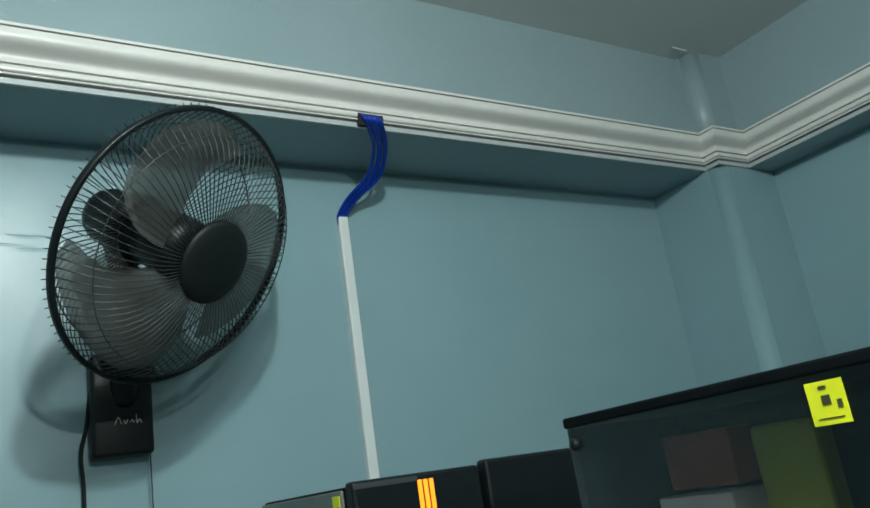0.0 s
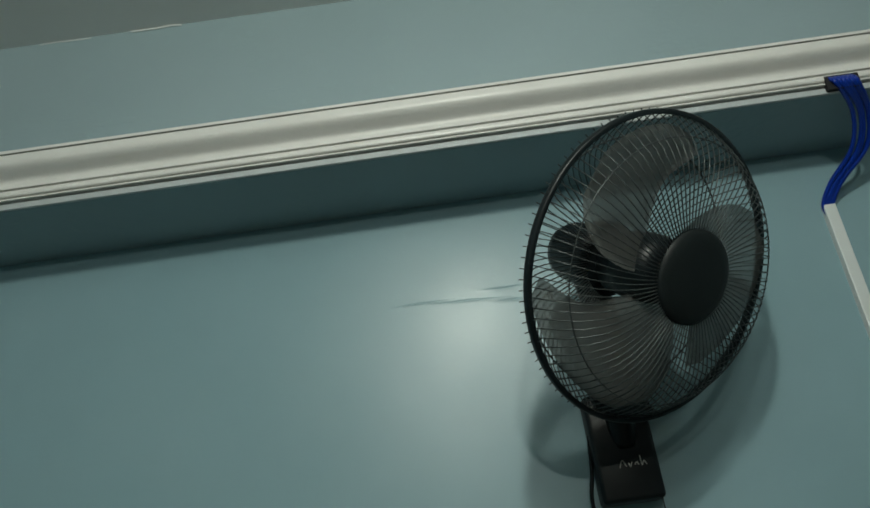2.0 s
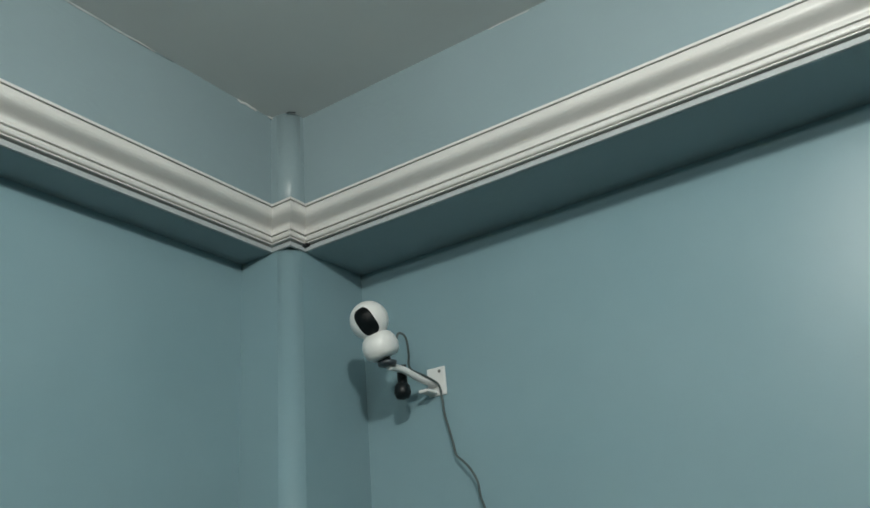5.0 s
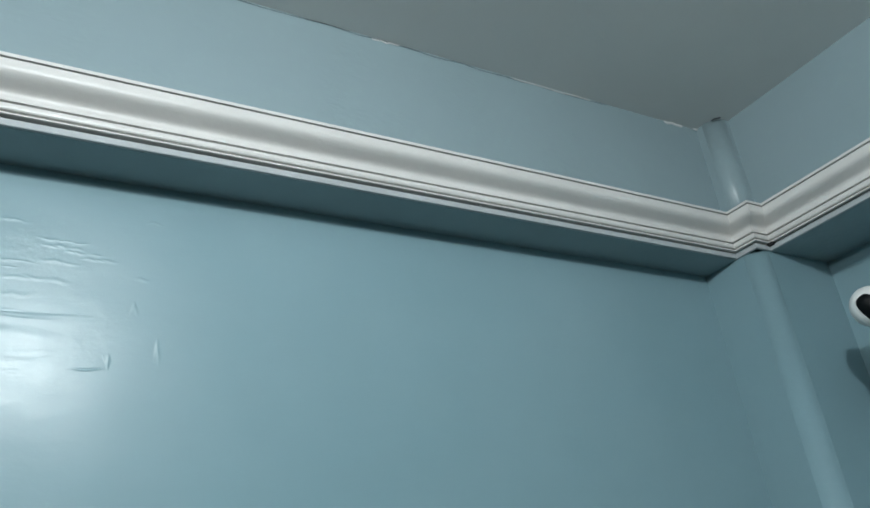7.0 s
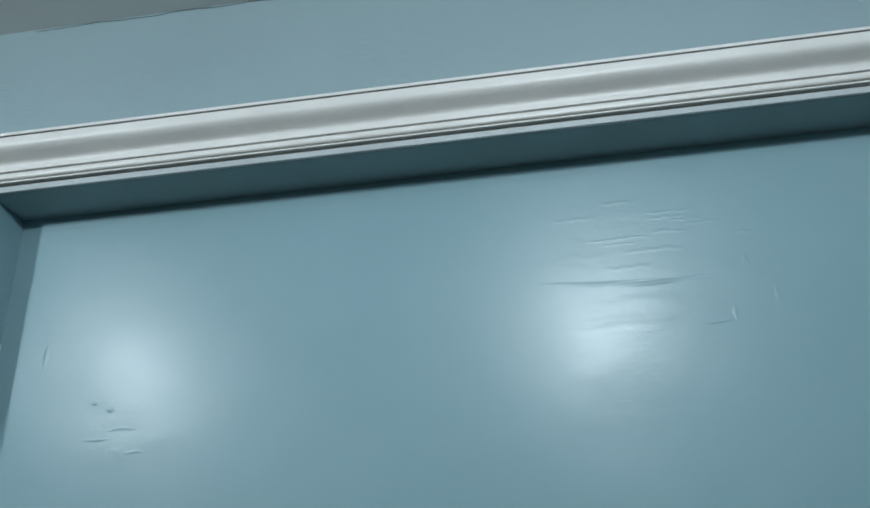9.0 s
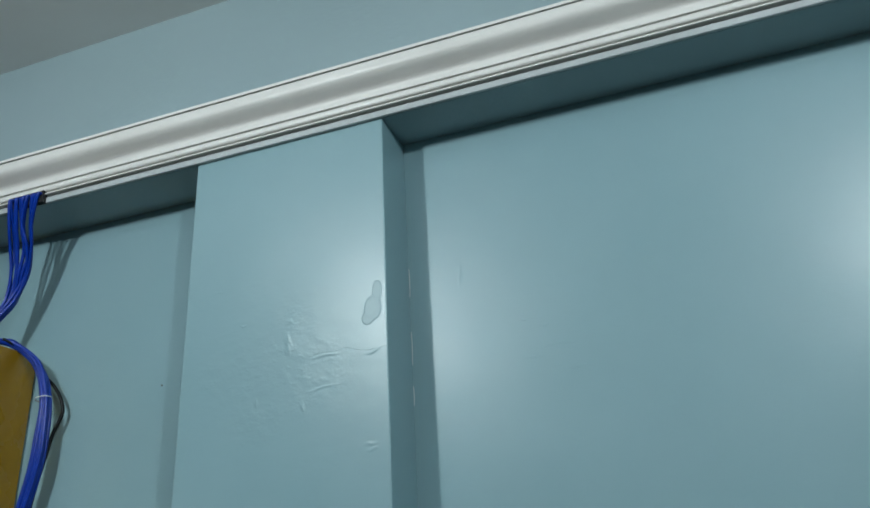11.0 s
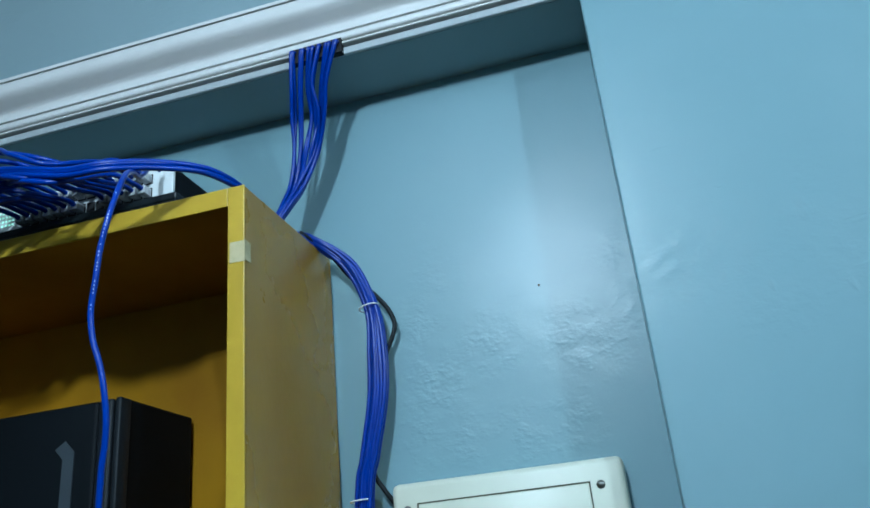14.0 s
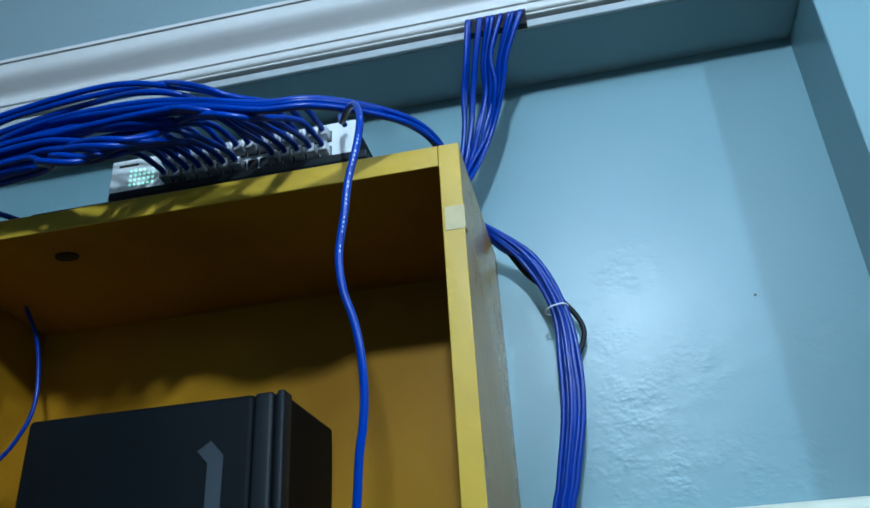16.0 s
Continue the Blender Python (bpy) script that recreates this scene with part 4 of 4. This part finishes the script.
for k, y in enumerate(PORTS):
    for row in (0, 1):
        if k in (7, 8) and row == 0:
            continue
        z = SZ + 0.013 + 0.020 * row
        h = (0.12, 0.10, 0.12, 0.20, 0.22, 0.26, 0.40, 0.42, 0.46, 0.60, 0.62, 0.50, 0.58, 0.36)[k] + 0.05 * row + rng.uniform(-0.03, 0.03)
        if row == 1 and k in (8, 10, 12):
            h = 0.93 + 0.02 * (k - 10)
        x = 0.214 + rng.uniform(-0.012, 0.014)
        drift = rng.uniform(-0.05, 0.05)
        out = 0.246 + rng.uniform(-0.014, 0.010)
        pts = [(0.138, y, z), (0.156, y - 0.001, z + 0.001), (0.196, y - 0.008, z - 0.006 + rng.uniform(-0.003, 0.003)), (out - 0.006, y - 0.036, band(y - 0.036, h) - 0.8 * (out - 0.214)), (out, y - 0.082, band(y - 0.082, h) - 0.8 * (out - 0.220))]
        if y - 0.15 > -3.80:
            pts.append((x + 0.010, y - 0.15, band(y - 0.15, h + drift * 0.3)))
        pts += [(x + 0.006, -3.84 + rng.uniform(-0.012, 0.012), band(-3.84, h + drift)), (x - 0.004, -3.93, band(-3.93, h + drift)), (x - 0.05, -4.04, band(-4.02, h) - 0.01), (0.08 + rng.uniform(-0.03, 0.03), -4.13, band(-4.02, h) - 0.05),
                (0.02, -4.20, 1.98 + rng.uniform(-0.03, 0.03)), (-0.03, -4.22, 1.7)]
        c = cable(pts, "blue network cable sweeping out of the switch", "blue cables plugged into the switch", 0.0033)
        bm = boxed(0.1285, 0.143, y - 0.0052, y + 0.0052, z - 0.006, z + 0.005, bevel=0.001)
        part("plug", bm, M_PLUG, c, "clear plastic plug")

# cables that lead from the sweep over the cabinet's corner
for k in range(6):
    a, b = rng.uniform(-0.004, 0.004), rng.uniform(-0.004, 0.004)
    u = 0.007 * (k // 3) - 0.0035
    cable([(0.03, -4.14, 2.05), (0.12 + a, -4.06, 2.088 + u), (0.190 + a, -3.96, 2.108 + u * 2.5), (0.220 + a, -3.86, 2.117 + u * 3), (0.243 + a, -3.737, 2.103 + u * 2 + b), (0.252 + a, -3.654, 2.089 + u + b * 0.5), (0.250 + a * 0.6, -3.584, 2.073 + u + b * 0.4),
           (0.242 + a * 0.6, -3.537, 2.074 + u + b * 0.4), (0.209 + a * 0.6, -3.497, 2.083 + u + b * 0.4), (0.170 + b * 0.6, -3.460 + a * 0.6, 2.088 + u * 0.8),
           (0.135 + a * 0.6, -3.440 + b * 0.6, 2.083 + u * 0.6 + a * 0.4), (0.084 + a, -3.433 + b * 0.5, 2.080 + a * 0.4), (0.03 + b, -3.435 + a, 2.0755 + abs(b)), (-0.02 + a, -3.434 + a, 2.0745 + abs(b)), (-0.055 + a, -3.424, 2.075 + abs(b)), (-0.074 + a * 0.6, -3.402, 2.060 + b),
           (-0.075 + a, -3.370 + b * 1.5, 2.035), (-0.076 + b, -3.342 + a * 1.5, 1.966), (-0.075 + a, -3.338 + b * 2, 1.898), (-0.075 + b, -3.342 + a * 2, 1.838), (-0.075 + a, -3.357 + b * 2, 1.767), (-0.075 + b, -3.369 + a * 2, 1.70), (-0.077 + a, -3.384 + b * 2, 1.4), (-0.077, -3.384 + b * 2, 0.6)],
          "blue network cable leading over the cabinet and down the wall", "blue cables tied in a bundle")

# cables that drop from the moulding and join the tied bundle
for k in range(12):
    f = (k % 6) / 5 + rng.uniform(-0.06, 0.06)
    a, b = rng.uniform(-0.006, 0.006), rng.uniform(-0.006, 0.006)
    fan_out = f + (0.0 if f < 0.35 or f > 0.9 else rng.uniform(-0.05, 0.25))
    cable([(0.006, -3.405 + 0.068 * f, 2.354), (0.0140, -3.405 + 0.068 * f, 2.352), (0.0165 + a * 0.2, -3.406 + 0.067 * f, 2.345), (-0.003 + a, -3.416 + 0.054 * f + b * 0.2, 2.30), (-0.022 + a, -3.424 + 0.050 * fan_out, 2.262), (-0.039 + b, -3.430 + 0.036 * fan_out + a * 0.2, 2.215),
           (-0.043 + a, -3.440 + 0.023 * f, 2.165), (-0.030 + a, -3.450 + 0.011 * f, 2.124), (-0.024 + a * 0.8, -3.456 + 0.005 * f, 2.099 + b * 0.4), (-0.036 + a * 0.6, -3.444 + b * 0.5, 2.083 + abs(b) * 0.6), (-0.056 + a * 0.6, -3.419 + b * 0.5, 2.078 + abs(a) * 0.6),
           (-0.075 + a, -3.370 + b * 1.3, 2.033 + a), (-0.076 + a, -3.342 + b * 1.3, 1.966), (-0.075 + a, -3.338 + b * 1.9, 1.898), (-0.075 + a, -3.342 + b * 1.9, 1.838), (-0.075 + a, -3.357 + b * 1.7, 1.767), (-0.075 + a, -3.369 + b * 1.6, 1.70), (-0.077 + a, -3.384 + b * 1.6, 1.4), (-0.077, -3.384 + b, 0.6)],
          "blue network cable dropping from a slot in the moulding", "blue cables tied in a bundle", 0.0032)

for y, z, tilt in ((-3.345, 1.967, 12), (-3.372, 1.712, 4)):
    bm = bmesh.new()
    pts = [(0.0138 * math.cos(2 * math.pi * i / 20), 0.0138 * math.sin(2 * math.pi * i / 20), 0) for i in range(20)]
    tube(bm, pts, 0.0011, 5, 1, True)
    bmesh.ops.transform(bm, matrix=pose(-0.0755, y, z, tilt, 0, 0), verts=bm.verts)
    tagged(finish("cable_tie", bm, M_WHITE, True), "thin white tie round the blue cable bundle", "cable tie", "cable ties")

bm = bmesh.new()
tube(bm, [(-0.04, -3.43, 2.086), (-0.070, -3.404, 2.066), (-0.090, -3.376, 2.025), (-0.097, -3.346, 1.996), (-0.098, -3.325, 1.968), (-0.098, -3.317, 1.945), (-0.098, -3.322, 1.926), (-0.097, -3.332, 1.904), (-0.096, -3.340, 1.866), (-0.095, -3.354, 1.80), (-0.096, -3.360, 1.750), (-0.098, -3.346, 1.722), (-0.100, -3.331, 1.696), (-0.101, -3.31, 1.62), (-0.101, -3.30, 1.0)], 0.0033, 8)
tagged(finish("power_cord", bm, M_CORD, True), "black cord kinked beside the blue cable bundle", "cable")

# single cable hanging in front of the cabinet
HANG = [(0.142, -3.536, SZ + 0.034), (0.160, -3.535, SZ + 0.032), (0.200, -3.522, 2.076), (0.238, -3.506, 2.056), (0.268, -3.492, 2.030), (0.290, -3.484, 1.992), (0.300, -3.484, 1.960), (0.299, -3.491, 1.930), (0.297, -3.495, 1.901),
        (0.294, -3.500, 1.871), (0.291, -3.498, 1.844), (0.288, -3.491, 1.820), (0.285, -3.487, 1.797), (0.280, -3.486, 1.770), (0.277, -3.488, 1.746), (0.273, -3.493, 1.712), (0.26, -3.50, 1.6), (0.23, -3.50, 1.3), (0.2, -3.5, 0.9)]
HANG = HANG[:2] + [(x + 0.018 * min(1, (k + 1) / 4), y + 0.015 * min(1, (k + 1) / 4), z) for k, (x, y, z) in enumerate(HANG[2:])]
hang = cable(HANG, "blue network cable hanging down in front of the cabinet", "blue cables plugged into the switch", 0.0031)
bm = bmesh.new()
for k, q in enumerate(smooth_line(HANG[5:10], 8)):
    if k % 5 == 4 or k % 7 == 2:
        continue
    q = q + Vector((0.0024, 0.0015, 0.0010))
    box(bm, q.x - 0.0005, q.x + 0.0005, q.y - 0.0005, q.y + 0.0005, q.z - 0.0010, q.z + 0.0010)
part("jacket_print", bm, M_PRINT, hang, "tiny pale printed marks")
cable([(0.0, -4.010, 2.035), (0.0, -3.985, 1.987), (0.0, -3.972, 1.928), (0.0, -3.974, 1.888), (0.002, -3.990, 1.854), (0.004, -4.010, 1.830), (0.006, -4.035, 1.79), (0.01, -4.045, 1.70), (0.01, -4.045, 1.49)], "blue network cable hanging inside the cabinet", "blue cables plugged into the switch", 0.0026)
cable([(0.10, -3.90, 2.0715), (0.135, -3.925, 2.074), (0.160, -3.955, 2.078), (0.150, -4.02, 2.085), (0.10, -4.10, 2.06), (0.05, -4.16, 1.9)], "blue network cable lying on the cabinet", "blue cables plugged into the switch")


# ---- cream electrical cover on the wall ----
def breaker_panel():
    x0 = WEST_B
    pan = thing("breaker_panel", "cream plastic electrical panel cover screwed to the wall", "panel", at=(x0, -3.18, 1.6))
    part("cover", boxed(x0, -0.077, -3.332, -3.043, 1.45, 1.727, bevel=0.008, seg=3), M_CREAM, pan, smooth=True)
    bm = bmesh.new()
    box(bm, -0.0775, -0.0745, -3.296, -3.087, 1.485, 1.699, bevel=0.0012)
    door = part("door", bm, M_CREAM, pan, smooth=True)
    bm = bmesh.new()
    for y0, y1, z0, z1 in ((-3.299, -3.084, 1.6995, 1.7012), (-3.299, -3.2973, 1.483, 1.701), (-3.0857, -3.084, 1.483, 1.701)):
        box(bm, -0.0778, -0.0764, y0, y1, z0, z1)
    part("door_gap", bm, M_DARKINK, pan)
    for y, z in ((-3.312, 1.694), (-3.072, 1.696), (-3.312, 1.475), (-3.072, 1.475)):
        bm = bmesh.new()
        lathe(bm, [(0, 0.003), (0.004, 0.0025), (0.0055, 0.0)], 14, frame_axes((-0.0773, y, z), (1, 0, 0)))
        part("screw", bm, M_STEEL, pan, smooth=True)


breaker_panel()
